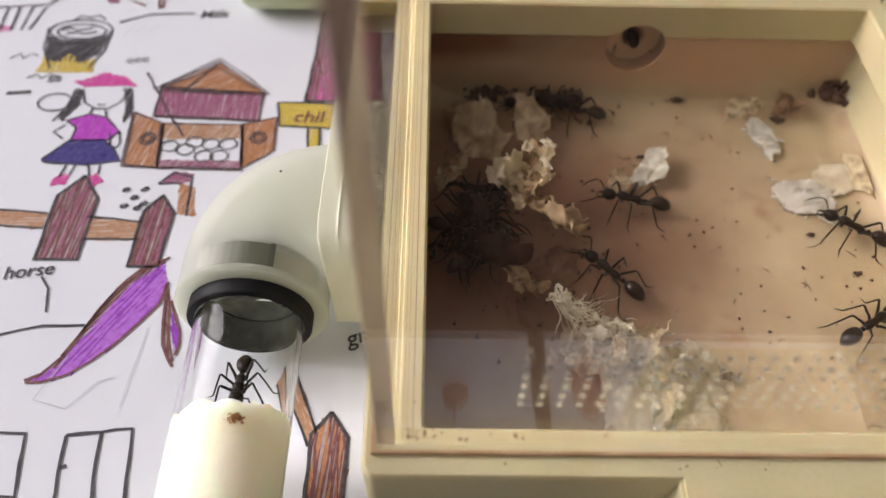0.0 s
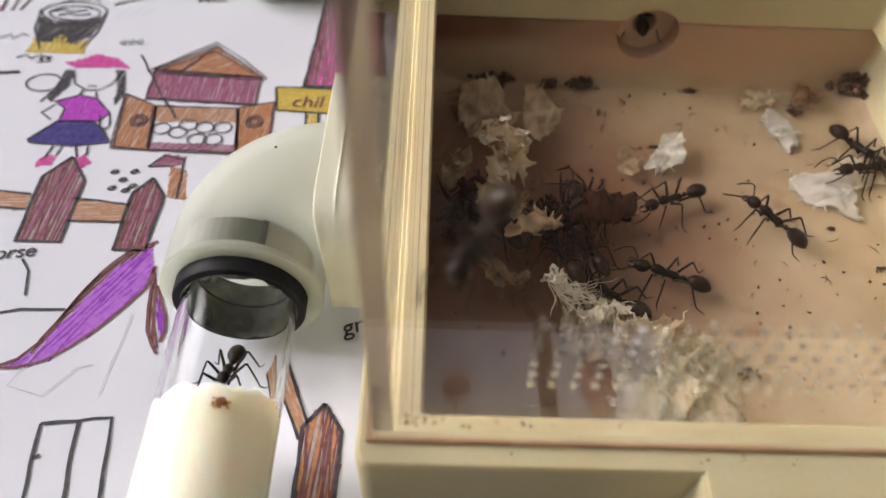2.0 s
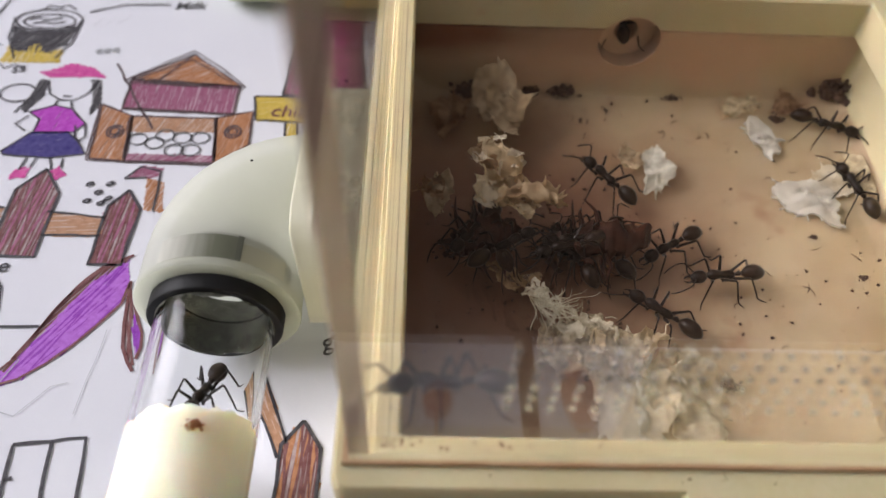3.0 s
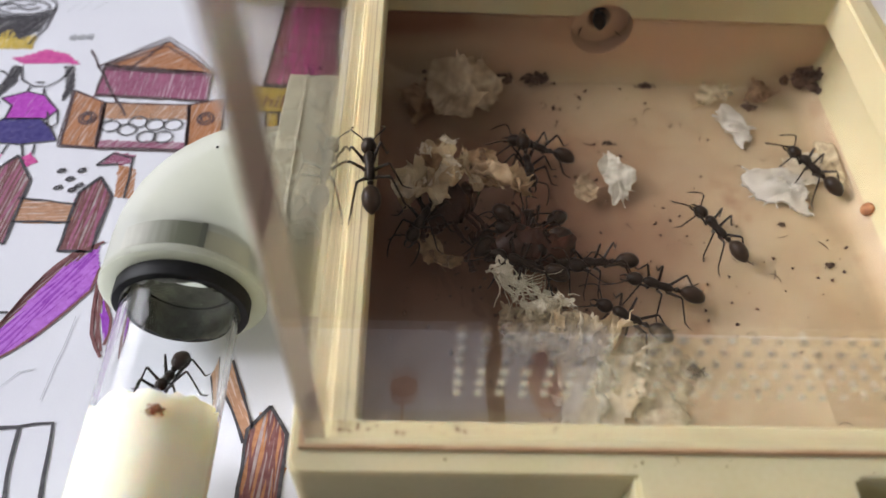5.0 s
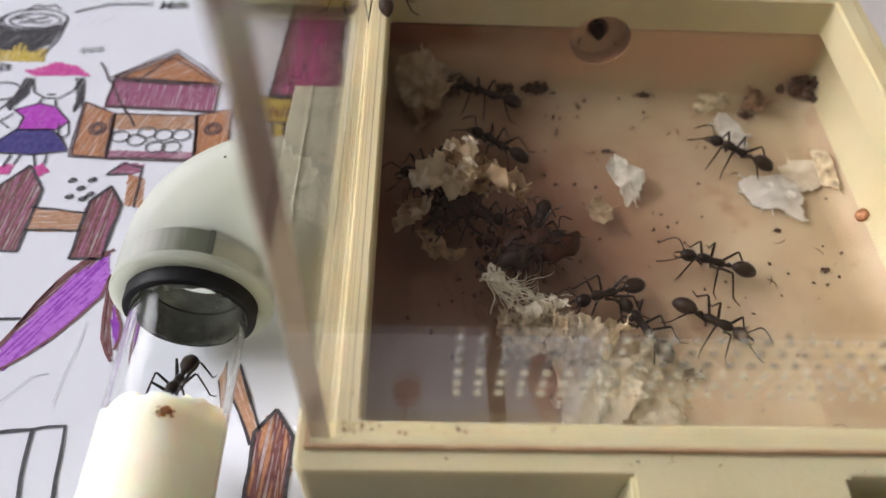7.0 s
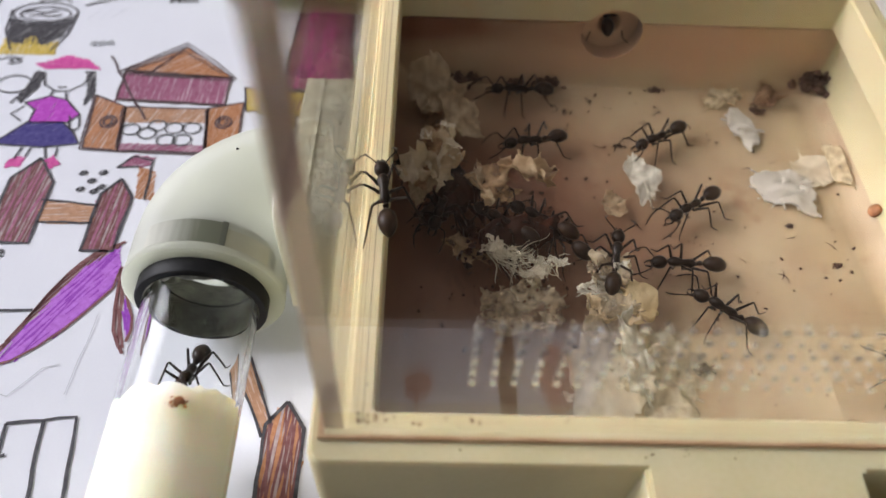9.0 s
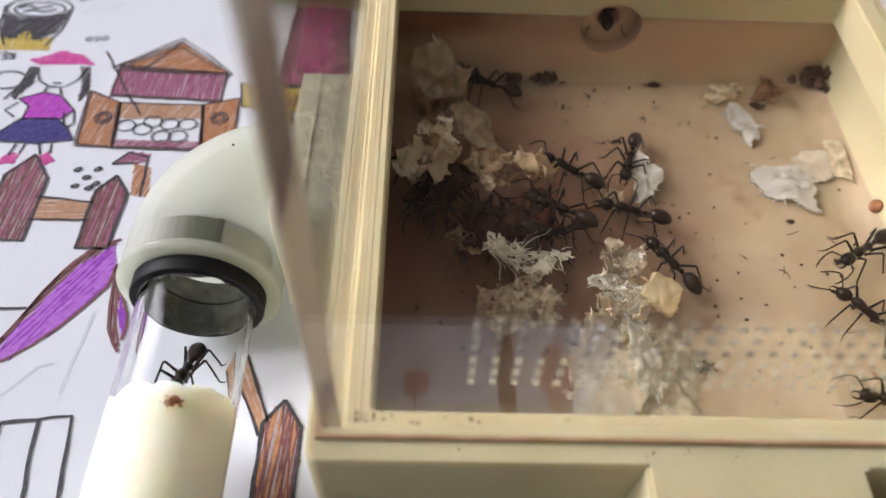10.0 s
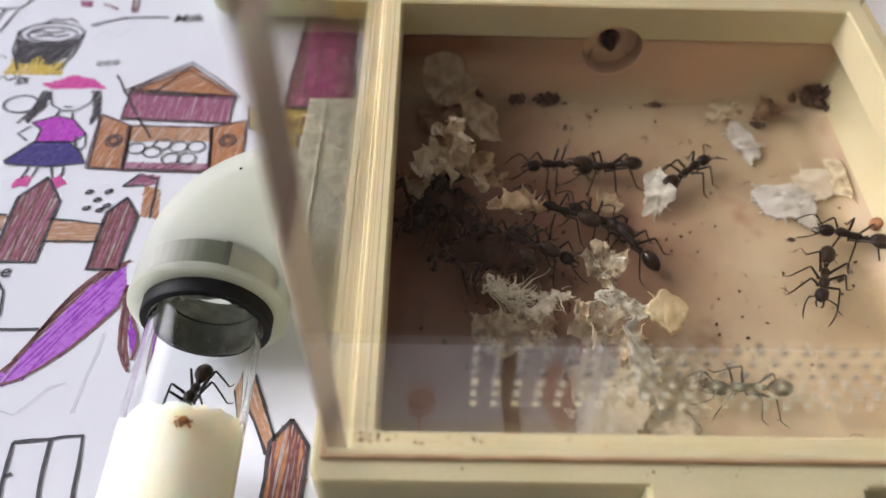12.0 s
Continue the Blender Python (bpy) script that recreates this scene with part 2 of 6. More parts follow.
def part(name, bm, material, parent=None, label="", smooth=True, sharp=38):
    me = mesh_of(bm, smooth)
    if smooth and sharp:
        me.set_sharp_from_angle(angle=radians(sharp))
    ob = new(name, me)
    me.materials.append(material)
    if parent:
        ob.parent = parent
    if label:
        ob["label"] = label
    return ob


def at(x, y, z, rx=0, ry=0, rz=0):
    return pose(x * MM, y * MM, z * MM, rx, ry, rz)


def empty(name, m, label, category, group="", kind=""):
    ob = new(name)
    ob.empty_display_size = 0.002
    ob.matrix_basis = m
    return tagged(ob, label, category, group, kind)


def box(bm, x0, x1, y0, y1, z0, z1, bevel=0.0):
    r = bmesh.ops.create_cube(bm, size=1.0, matrix=Matrix.LocRotScale(((x0 + x1) / 2, (y0 + y1) / 2, (z0 + z1) / 2), None, (x1 - x0, y1 - y0, z1 - z0)))
    if bevel:
        es = {e for v in r["verts"] for e in v.link_edges}
        bmesh.ops.bevel(bm, geom=list(es), offset=bevel, segments=2, affect="EDGES")
    return bm


def rounded(x0, x1, y0, y1, z, r, n=4):
    """A rectangle with rounded corners, as points."""
    out = []
    for cx, cy, a in ((x1 - r, y1 - r, 0), (x0 + r, y1 - r, 90), (x0 + r, y0 + r, 180), (x1 - r, y0 + r, 270)):
        for k in range(n + 1):
            w = radians(a + 90 * k / n)
            out.append((cx + r * math.cos(w), cy + r * math.sin(w), z))
    return out


def loft(bm, rings, close=False, cap=(False, False)):
    vs = [[bm.verts.new(p) for p in ring] for ring in rings]
    if close:
        vs.append(vs[0])
    for a, b in zip(vs, vs[1:]):
        for i in range(len(a)):
            j = (i + 1) % len(a)
            bm.faces.new((a[i], a[j], b[j], b[i]))
    if cap[0]:
        bm.faces.new(list(reversed(vs[0])))
    if cap[1]:
        bm.faces.new(vs[-1])
    return bm


def ring_pts(centre, u, v, r, n):
    c, u, v = Vector(centre), Vector(u), Vector(v)
    return [tuple(c + u * (r * math.cos(2 * math.pi * k / n)) + v * (r * math.sin(2 * math.pi * k / n))) for k in range(n)]


def tube_along(bm, pts, radii, n=8, cap=True):
    """A round tube through points with a radius at each."""
    pts = [Vector(p) for p in pts]
    rings = []
    up = Vector((0.13, 0.21, 1.0))
    for i, p in enumerate(pts):
        d = (pts[min(i + 1, len(pts) - 1)] - pts[max(i - 1, 0)]).normalized()
        u = d.cross(up if abs(d.dot(up.normalized())) < 0.95 else Vector((1, 0, 0))).normalized()
        v = u.cross(d).normalized()
        rings.append(ring_pts(p, u, v, radii[i], n))
    return loft(bm, rings, cap=(cap, cap))


def cut(ob, cutters):
    """Cuts the meshes of cutters out of ob for good."""
    for c in cutters:
        md = ob.modifiers.new("cut", "BOOLEAN")
        md.object, md.operation, md.solver = c, "DIFFERENCE", "FAST"
    me = bpy.data.meshes.new_from_object(ob.evaluated_get(bpy.context.evaluated_depsgraph_get()))
    ob.modifiers.clear()
    ob.data = me
    for c in cutters:
        bpy.data.objects.remove(c)


# ---- room ----
def slab(name, x0, x1, y0, y1, z0, z1, material, label, category):
    """Room pieces, in metres."""
    ob = part(name, box(bmesh.new(), x0 * 1000, x1 * 1000, y0 * 1000, y1 * 1000, z0 * 1000, z1 * 1000), material, smooth=False)
    return tagged(ob, label, category, kind="structure")


slab("floor", -1.5, 2.5, -1.8, 2.0, -0.85, -0.75, TABLE, "dark tiled floor of the room", "floor")
slab("ceiling", -1.5, 2.5, -1.8, 2.0, 1.75, 1.85, CEILING, "white painted ceiling of the room", "ceiling")
slab("wall_east", 2.4, 2.5, -1.8, 2.0, -0.75, 1.75, WALL, "pale painted wall of the room", "wall")
slab("wall_north", -1.5, 2.4, 1.9, 2.0, -0.75, 1.75, WALL, "pale painted wall of the room", "wall")
slab("wall_south", -1.5, 2.4, -1.8, -1.7, -0.75, 1.75, WALL, "pale painted wall of the room", "wall")
west = slab("wall_west", -1.5, -1.4, -1.7, 1.9, -0.75, 1.75, WALL, "pale painted wall with a window opening", "wall")
hole = part("hole", box(bmesh.new(), -1600, -1300, -160, 1000, 330, 1270), WALL)
cut(west, [hole])
wf = bmesh.new()
for a in ((-160, -120, 330, 1270), (960, 1000, 330, 1270), (-120, 960, 330, 370), (-120, 960, 1230, 1270), (405, 435, 370, 1230)):
    box(wf, -1470, -1430, a[0], a[1], a[2], a[3], 4)
tagged(part("window_frame", wf, FRAME), "white painted window frame with two lights", "window frame", kind="structure")
# unseen bars, added to split the window's reflection on the glass tube
grille = bmesh.new()
for z in (430, 600, 770, 940):
    box(grille, -1112, -1088, -260, 1080, z, z + 34, 4)
for y in (-260, 1056):
    box(grille, -1405, -1112, y, y + 24, 440, 464, 4)
    box(grille, -1405, -1112, y, y + 24, 944, 968, 4)
    box(grille, -1114, -1086, y, y + 24, 400, 1000, 4)
tagged(part("window_grille", grille, FRAME), "unseen white bars added to split the window's reflection", "window grille", kind="structure")
table = slab("table", -0.6, 0.75, -0.42, 0.6, -0.03, -0.0006, TABLE, "dark brown wooden table top", "table")


# ---- drawing paper ----
sheet = bmesh.new()
box(sheet, -112, 185, 6.8, 213, -0.5, 0.0)
paper = tagged(part("drawing_paper", sheet, PAPER, smooth=False), "white paper sheet with children's crayon drawings", "paper")
LINE, HATCH, WASH = 0.14, 0.05, 0.03
WASHES = {}
rng = random.Random(4)


def ribbon(bm, pts, w, z, wobble=0.12):
    """A drawn stroke: a flat band through points, a little uneven."""
    pts = [Vector((p[0], p[1], 0)) for p in pts]
    fine = []
    for a, b in zip(pts, pts[1:]):
        n = max(1, int((b - a).length / 2.2))
        fine += [a.lerp(b, k / n) + Vector((rng.uniform(-1, 1), rng.uniform(-1, 1), 0)) * wobble * (0 < k) for k in range(n)]
    fine.append(pts[-1])
    rows = []
    for i, p in enumerate(fine):
        d = fine[min(i + 1, len(fine) - 1)] - fine[max(i - 1, 0)]
        d = Vector((-d.y, d.x, 0)).normalized() * (w / 2 * rng.uniform(0.75, 1.2))
        rows.append((bm.verts.new(p + d + Vector((0, 0, z))), bm.verts.new(p - d + Vector((0, 0, z)))))
    for a, b in zip(rows, rows[1:]):
        bm.faces.new((a[0], a[1], b[1], b[0]))


def hatch(bm, poly, angle, gap, w, z, cover=1.0):
    """Crayon strokes that fill a polygon."""
    c, s = math.cos(radians(angle)), math.sin(radians(angle))
    uv = [(x * c + y * s, -x * s + y * c) for x, y in poly]
    v = min(p[1] for p in uv) + gap * 0.4
    top = max(p[1] for p in uv)
    while v < top:
        xs = []
        for (x0, y0), (x1, y1) in zip(uv, uv[1:] + uv[:1]):
            if (y0 > v) != (y1 > v):
                xs.append(x0 + (v - y0) / (y1 - y0) * (x1 - x0))
        xs.sort()
        for a, b in zip(xs[::2], xs[1::2]):
            if b - a > 0.3 and rng.random() < cover:
                a, b = a + rng.uniform(-0.2, 0.25), b + rng.uniform(-0.25, 0.2)
                tilt = rng.uniform(-0.35, 0.35) * gap
                pts = [(a, v - tilt), (b, v + tilt)]
                ribbon(bm, [(x * c - y * s, x * s + y * c) for x, y in pts], w * rng.uniform(0.7, 1.25), z + rng.uniform(0, 0.02), 0.06)
        v += gap * rng.uniform(0.75, 1.25)


def drawn(name, strokes=(), fills=(), line=0.45, colour=None, wash=True):
    """One drawn motif on the paper. strokes: lists of points; fills: (polygon, ink, angle, gap, width)."""
    made = None
    if strokes:
        bm = bmesh.new()
        for s in strokes:
            ribbon(bm, s, line, LINE)
        made = part(name, bm, colour or BLACK_INK, paper, smooth=False)
    for k, (poly, material, angle, gap, w) in enumerate(fills):
        if wash:
            if material.name not in WASHES:
                WASHES[material.name] = surface("rubbed_" + material.name, [c + (0.72 - c) * 0.24 for c in INK_OF[material.name]], [c + (0.76 - c) * 0.6 for c in INK_OF[material.name]], 1.6, 0.22, 0.7, 0.01, spec=0.2)
            bm = bmesh.new()
            bm.faces.new([bm.verts.new((x, y, WASH + 0.003 * k)) for x, y in poly])
            for f in bm.faces:
                if f.normal.z < 0:
                    f.normal_flip()
            part("crayon_rub", bm, WASHES[material.name], made or paper, smooth=False)
        bm = bmesh.new()
        hatch(bm, poly, angle, gap, w, HATCH + 0.004 * k)
        hatch(bm, poly, angle + 9, gap * 1.7, w * 0.8, HATCH + 0.022 + 0.004 * k, 0.8)
        tagged(part("crayon_fill", bm, material, made or paper, smooth=False), kind="stuff")
    return made


def loop(*pts):
    return list(pts) + [pts[0]]


def oval(cx, cy, rx, ry, n=14, turn=0.0):
    c, s = math.cos(radians(turn)), math.sin(radians(turn))
    out = []
    for k in range(n + 1):
        a = 2 * math.pi * k / n
        x, y = rx * math.cos(a), ry * math.sin(a)
        out.append((cx + x * c - y * s, cy + x * s + y * c))
    return out


def fence_post(name, tip, w, low, lean=0.0, second=None):
    """A pointed fence post with brown and orange crayon."""
    x, y = tip
    second = second or PLUM_INK
    p = [(x, y), (x + w * 0.5, y - w * 0.75), (x + w * 0.42 + lean, low), (x - w * 0.55 + lean, low), (x - w * 0.5, y - w * 0.65)]
    drawn(name, [loop(*p)], [(p, second, 80, 1.3, 0.5), (p, BROWN_INK, 86, 0.6, 0.4)], 0.5)


def words(text, x, y, size, turn, material, parent):
    cu = bpy.data.curves.new("writing", "FONT")
    cu.body, cu.size, cu.shear = text, size * MM, 0.15
    cu.offset = 0.00004
    ob = bpy.data.objects.new("writing", cu)
    me = bpy.data.meshes.new_from_object(ob)
    bpy.data.objects.remove(ob)
    made = new("writing", me)
    me.materials.clear()
    me.materials.append(material)
    made.parent, made.matrix_basis = parent, at(x, y, LINE, 0, 0, turn)
    return made


# house with a stall in front
drawn("drawn_house",
      [loop((-49.2, 116), (-39, 123.4), (-28.8, 114.6)), [(-49.2, 116), (-44.6, 114.8), (-28.8, 114.6)], [(-44.6, 114.8), (-39, 123.4)],
       loop((-49, 115.5), (-29, 114.5), (-29, 107), (-48.8, 107.6)),
       loop((-52.6, 108.8), (-46.5, 105.9), (-45.3, 95), (-51.3, 95.4)), loop((-46.5, 105.9), (-31.8, 106), (-30.3, 95), (-45.3, 95)),
       loop((-31.8, 106), (-25.6, 108), (-25.2, 99.5), (-30.3, 95)), [(-52.7, 119.9), (-47.5, 111), (-42.3, 102.8)],
       oval(-48.6, 102, 1.4, 1.5), oval(-48.6, 102, 0.8, 0.9), oval(-28.4, 102.6, 1.4, 1.5), oval(-28.4, 102.6, 0.8, 0.9)],
      [([(-49, 115.9), (-39, 123), (-29.2, 114.9), (-44.6, 114.9)], ORANGE_INK, 35, 0.6, 0.45),
       ([(-49, 115.5), (-29, 114.5), (-29, 107), (-48.8, 107.6)], PLUM_INK, 88, 0.6, 0.45),
       ([(-52.6, 108.8), (-46.5, 105.9), (-45.3, 95), (-51.3, 95.4)], ORANGE_INK, 78, 0.62, 0.45),
       ([(-46.5, 105.9), (-31.8, 106), (-31.2, 102.4), (-46.1, 102)], PALE_ORANGE, 70, 0.6, 0.45),
       ([(-45.5, 96.8), (-30.6, 96.8), (-30.3, 95), (-45.3, 95)], PLUM_INK, 40, 0.6, 0.3),
       ([(-31.8, 106), (-25.6, 108), (-25.2, 99.5), (-30.3, 95)], ORANGE_INK, 78, 0.62, 0.45)], 0.4, UMBER_INK)
drawn("drawn_line", [[(-50.4, 115.2), (-45, 119.8), (-39.2, 124.4), (-33, 119.4), (-28, 114.2)], [(-47.6, 116.3), (-39, 121.8), (-30.8, 115.6)], [(-49.6, 114.9), (-40, 114.2), (-28.4, 113.9)],
                     [(-48.6, 108), (-38, 107.6), (-29.2, 107.2)], [(-52.9, 108.4), (-51.7, 95)], [(-51.6, 95), (-40, 94.6), (-30, 94.6)], [(-46.9, 105.6), (-45.6, 95.4)], [(-32.1, 105.6), (-30.6, 95.4)]], (), 0.3, UMBER_INK)
for bx, by in ((-48.6, 102), (-28.4, 102.6)):
    drawn("drawn_knot", (), [(oval(bx, by, 1.2, 1.3), BLACK_INK, 40, 0.5, 0.34)])
for cx, cy in ((-44.2, 100.2), (-41.2, 99.4), (-39.8, 101.3), (-36.8, 100.8), (-33.7, 100.9), (-37.6, 97.8), (-34.8, 97.9)):
    drawn("drawn_egg", [oval(cx, cy, 1.6, 1.35, 12)], (), 0.34, DARK_GREY_INK)
# small figure in plain shapes
drawn("drawn_doll",
      [[(-63.8, 114.6), (-62.6, 111.2), (-60.2, 109.6), (-57.8, 109.6), (-55.8, 111.6), (-54.9, 115)], [(-60.6, 109.5), (-60.8, 108.2)], [(-58.1, 109.1), (-57.6, 107.6)],
       loop((-64.6, 106.3), (-60.7, 108.2), (-57.4, 107.3), (-54.1, 103.7), (-55.6, 101.5), (-62.4, 101.3), (-62.3, 104.5)), loop((-62.6, 101.3), (-56.4, 101.5), (-54.0, 99.2), (-52.2, 96.4), (-58, 95.3), (-65.6, 95.8), (-66.2, 96.5), (-64.2, 99.2)),
       [(-57.6, 95.2), (-56.6, 92.6)], [(-55.5, 95.3), (-55.2, 93.2)], [(-61.4, 95.1), (-61.9, 92.4)], [(-59.9, 95.1), (-60.2, 93)],
       [(-55.7, 103.2), (-54.9, 100.1), (-53.8, 99.6), (-53.3, 100.6), (-54.1, 103.6)], [(-64.4, 105.4), (-66.1, 103.3), (-63.9, 101.6)], [(-60.0, 110.6), (-58.4, 110.7)],
       oval(-68.2, 111.2, 3.2, 2.4, 12), [(-66, 109), (-67.2, 106.0)]],
      [([(-66.4, 117.1), (-63.2, 118.1), (-61.1, 119.8), (-56.6, 118.7), (-53.7, 116.0), (-58, 116.2), (-64.0, 115.6)], PINK_INK, 5, 0.5, 0.5),
       ([(-64.6, 106.3), (-60.7, 108.2), (-57.4, 107.3), (-54.1, 103.7), (-55.6, 101.5), (-62.4, 101.3), (-62.3, 104.5)], MAGENTA_INK, 75, 0.45, 0.5),
       ([(-62.6, 101.3), (-56.4, 101.5), (-54.0, 99.2), (-52.2, 96.4), (-58, 95.3), (-65.6, 95.8), (-66.2, 96.5), (-64.2, 99.2)], BLUE_INK, 20, 0.38, 0.46),
       ([(-62.6, 92.4), (-60.0, 93.1), (-60.4, 90.8), (-62.9, 90.5)], PINK_INK, 20, 0.45, 0.45),
       ([(-56.8, 92.4), (-55.6, 93.4), (-53.7, 91.4), (-55.6, 90.3)], PINK_INK, 20, 0.45, 0.45),
       ([(-65.3, 115.1), (-63.6, 114.8), (-63.6, 110.1), (-65.4, 106.3), (-66.4, 107)], BLACK_INK, 80, 0.5, 0.42),
       ([(-56.2, 115.4), (-54.3, 115.2), (-52.8, 108.2), (-54.2, 105.9), (-54.6, 110)], BLACK_INK, 80, 0.5, 0.42)], 0.34)
# pot on a fire
drawn("drawn_pot", [oval(-69.2, 132.6, 6.4, 3.4, 20), oval(-69.0, 132.2, 5.0, 2.3, 16), [(-76.0, 133.2), (-75.2, 127), (-72.2, 120.8)], [(-62.8, 132.4), (-62.9, 126), (-64.6, 121)],
                    [(-73.4, 132.6), (-71.4, 133.2), (-69.4, 132.6), (-66.9, 133.4)], [(-72, 131.4), (-70, 132), (-68.2, 131.4), (-65.8, 132.2)], [(-71.6, 135.8), (-70.4, 137.4), (-68.4, 136.8), (-66.8, 137.6), (-65, 136.2)]],
      [([(-75.4, 130.8), (-72, 129.2), (-66.6, 129.2), (-63, 130.8), (-63.6, 125.6), (-66, 122.6), (-73.6, 122.6)], BLACK_INK, 60, 0.42, 0.45),
       ([(-74.2, 124.6), (-72, 122.4), (-69, 125.6), (-67, 122.6), (-64, 124.0), (-63.6, 119.8), (-74.4, 119.6)], YELLOW_INK, 80, 0.6, 0.5)], 0.4)
for stroke in ([(-58.3, 71.2), (-56.6, 69), (-55.6, 64.6)], [(-70, 59.4), (-61.3, 60.6), (-55.5, 62.2), (-49, 62.4)]):
    drawn("drawn_line", [stroke], (), 0.42)
drawn("drawn_door", [loop((-60, 45), (-52.4, 44.9), (-51, 36), (-58, 36))], (), 0.5)
drawn("drawn_door", [loop((-46.7, 44.7), (-37.8, 45.8), (-36.3, 34), (-45.6, 34)), [(-41.9, 45.1), (-41.6, 41), (-40.6, 34)], [(-46.3, 40), (-45.4, 40.4)]], (), 0.5)
mark = drawn("drawn_line", [[(-62, 135.4), (-56, 138.3), (-47, 138.8)]], (), 0.42)
for stroke in ([(-60.3, 131), (-58.6, 134.2), (-58, 131.4), (-56.4, 134.6), (-55.8, 131.8), (-53.4, 134.8)], [(-50, 57), (-53, 50), (-48, 48.6), (-44.5, 53), (-42.4, 53.6)], [(-39.4, 62), (-40.4, 49)]):
    drawn("drawn_scribble", [stroke], (), 0.13, FAINT_INK)
words("Milk", -45.8, 137.2, 3.6, 4, DARK_GREY_INK, mark)
words("horse", -64.4, 70.6, 3.4, 9, BLACK_INK, mark)
words("gr", -8.6, 59.2, 3.8, 20, BLACK_INK, mark)
words("eee", -57.8, 122.6, 3.2, 8, GREY_INK, mark)
words("ss", -71.4, 116.6, 3.4, 12, BLACK_INK, mark)
drawn("drawn_word", [[(-78, 113.4), (-73.6, 114)]], (), 0.8, BLACK_INK)
# fence
fence_post("drawn_fence_post", (-57.3, 92.8), 7.2, 74.6, 0.6)
fence_post("drawn_fence_post", (-42.7, 88.5), 5.2, 73.4, 0.2)
fence_post("drawn_fence_post", (-10.1, 48.6), 5.2, 30.0, 0.2, ORANGE_INK)
for a, b in (([(-78, 85.6), (-61.4, 84.2), (-61.2, 81), (-78, 82)], 3), ([(-54.4, 83.6), (-45.2, 82.6), (-45, 79), (-54, 78.8)], 3), ([(-16.2, 55.4), (-12, 45.4), (-13, 43.4), (-17.6, 52.5)], 115)):
    drawn("drawn_fence_rail", [[a[0], a[1]], [a[3], a[2]]], [(a, PALE_ORANGE, b, 0.55, 0.5)], 0.4)
# seeds, hen and feather
for cx, cy in ((-49.4, 89.6), (-46.2, 89.8), (-47.6, 87.9), (-45.7, 86.6), (-48.9, 86), (-46.6, 85.6)):
    drawn("drawn_seed", [oval(cx, cy, 0.6, 0.32, 8, 30)], (), 0.42)
drawn("drawn_hen", [[(-44.2, 91), (-42.1, 93.8), (-38.6, 92.8), (-38, 84)], [(-44.2, 91), (-40.6, 91.4)]],
      [([(-43.8, 91.2), (-42, 94), (-38.4, 93.6), (-39, 91.6)], PLUM_INK, 10, 0.5, 0.45), ([(-40.6, 91.4), (-37.6, 90.4), (-36.6, 84), (-39.6, 84.4)], ORANGE_INK, 70, 0.6, 0.4)], 0.4)
upper = [(-38.8, 75.3), (-42.9, 73.0), (-45.9, 68.9), (-48.0, 63.8), (-50.4, 57.6), (-53.0, 54.2), (-55.2, 53.0)]
lower = [(-55.0, 52.7), (-52.6, 52.8), (-49.3, 54.0), (-46.4, 56.3), (-43.7, 59.1), (-40.8, 63.0), (-38.5, 66.5), (-38.2, 70.1)]
inside = [(-39.6, 74.2), (-43.2, 70.6), (-46.0, 66.0), (-48.6, 60.4), (-51.4, 55.4), (-53.6, 53.4)]
drawn("drawn_feather", [upper, [(-39.4, 74.6), (-43.4, 71.8), (-46.4, 67.8), (-48.6, 62.6), (-51, 57)], lower],
      [(inside + lower, LILAC_INK, 52, 0.5, 0.5), (inside + lower, PURPLE_INK, 54, 0.85, 0.42), ([(-39.2, 74.4), (-42.4, 71), (-44.6, 66), (-45.4, 61), (-41, 65), (-38.7, 69)], PURPLE_INK, 46, 0.7, 0.42),
       (upper + inside[::-1], BROWN_INK, 58, 0.6, 0.4)], 0.4, BROWN_INK)
left = [(-38.1, 70.5), (-37.7, 66.5), (-37.3, 63.0), (-36.5, 59.2), (-35.3, 56.9), (-34.3, 55.5)]
right = [(-34.3, 57.4), (-34.0, 59.3), (-34.4, 61.6), (-35.4, 63.6), (-36.8, 67)]
drawn("drawn_feather", [left, right],
      [([(-36.4, 65.6), (-35.4, 63.2), (-34.4, 61.6), (-34.0, 59.3), (-34.6, 58), (-35.6, 61)], PURPLE_INK, 100, 0.45, 0.42), (left + [(-35.6, 60.4), (-36.6, 66)], BROWN_INK, 100, 0.5, 0.42)], 0.42, BROWN_INK)
# tree trunk and sign
drawn("drawn_tree", [[(-21, 112.5), (-20.2, 126), (-19.6, 141), (-15, 150)], [(-7.6, 112.8), (-9, 126), (-9.2, 141), (-5, 150)], [(-21, 112.5), (-7.6, 112.8)]],
      [([(-20.8, 112.6), (-20, 126), (-19.6, 143), (-9.4, 143), (-9, 126), (-7.8, 112.8)], PLUM_INK, 88, 0.62, 0.5),
       ([(-18.6, 112.8), (-17.6, 138), (-12, 138), (-10, 112.8)], PINK_INK, 85, 0.9, 0.4), ([(-20.8, 112.6), (-20, 126), (-19.6, 143), (-18.4, 143), (-19, 113)], BROWN_INK, 88, 0.7, 0.5)], 0.5)
sign = drawn("drawn_sign", [loop((-26, 112), (-14.6, 112), (-14.4, 105.2), (-25, 105.8)), [(-19.6, 105.2), (-19, 99.6)], [(-17.4, 105.2), (-17, 99.6)]],
             [([(-26, 112), (-14.6, 112), (-14.4, 105.2), (-25, 105.8)], YELLOW_INK, 5, 0.42, 0.48), ([(-19.6, 105.2), (-17.4, 105.2), (-17, 99.6), (-19, 99.6)], YELLOW_INK, 85, 0.6, 0.4)], 0.4)
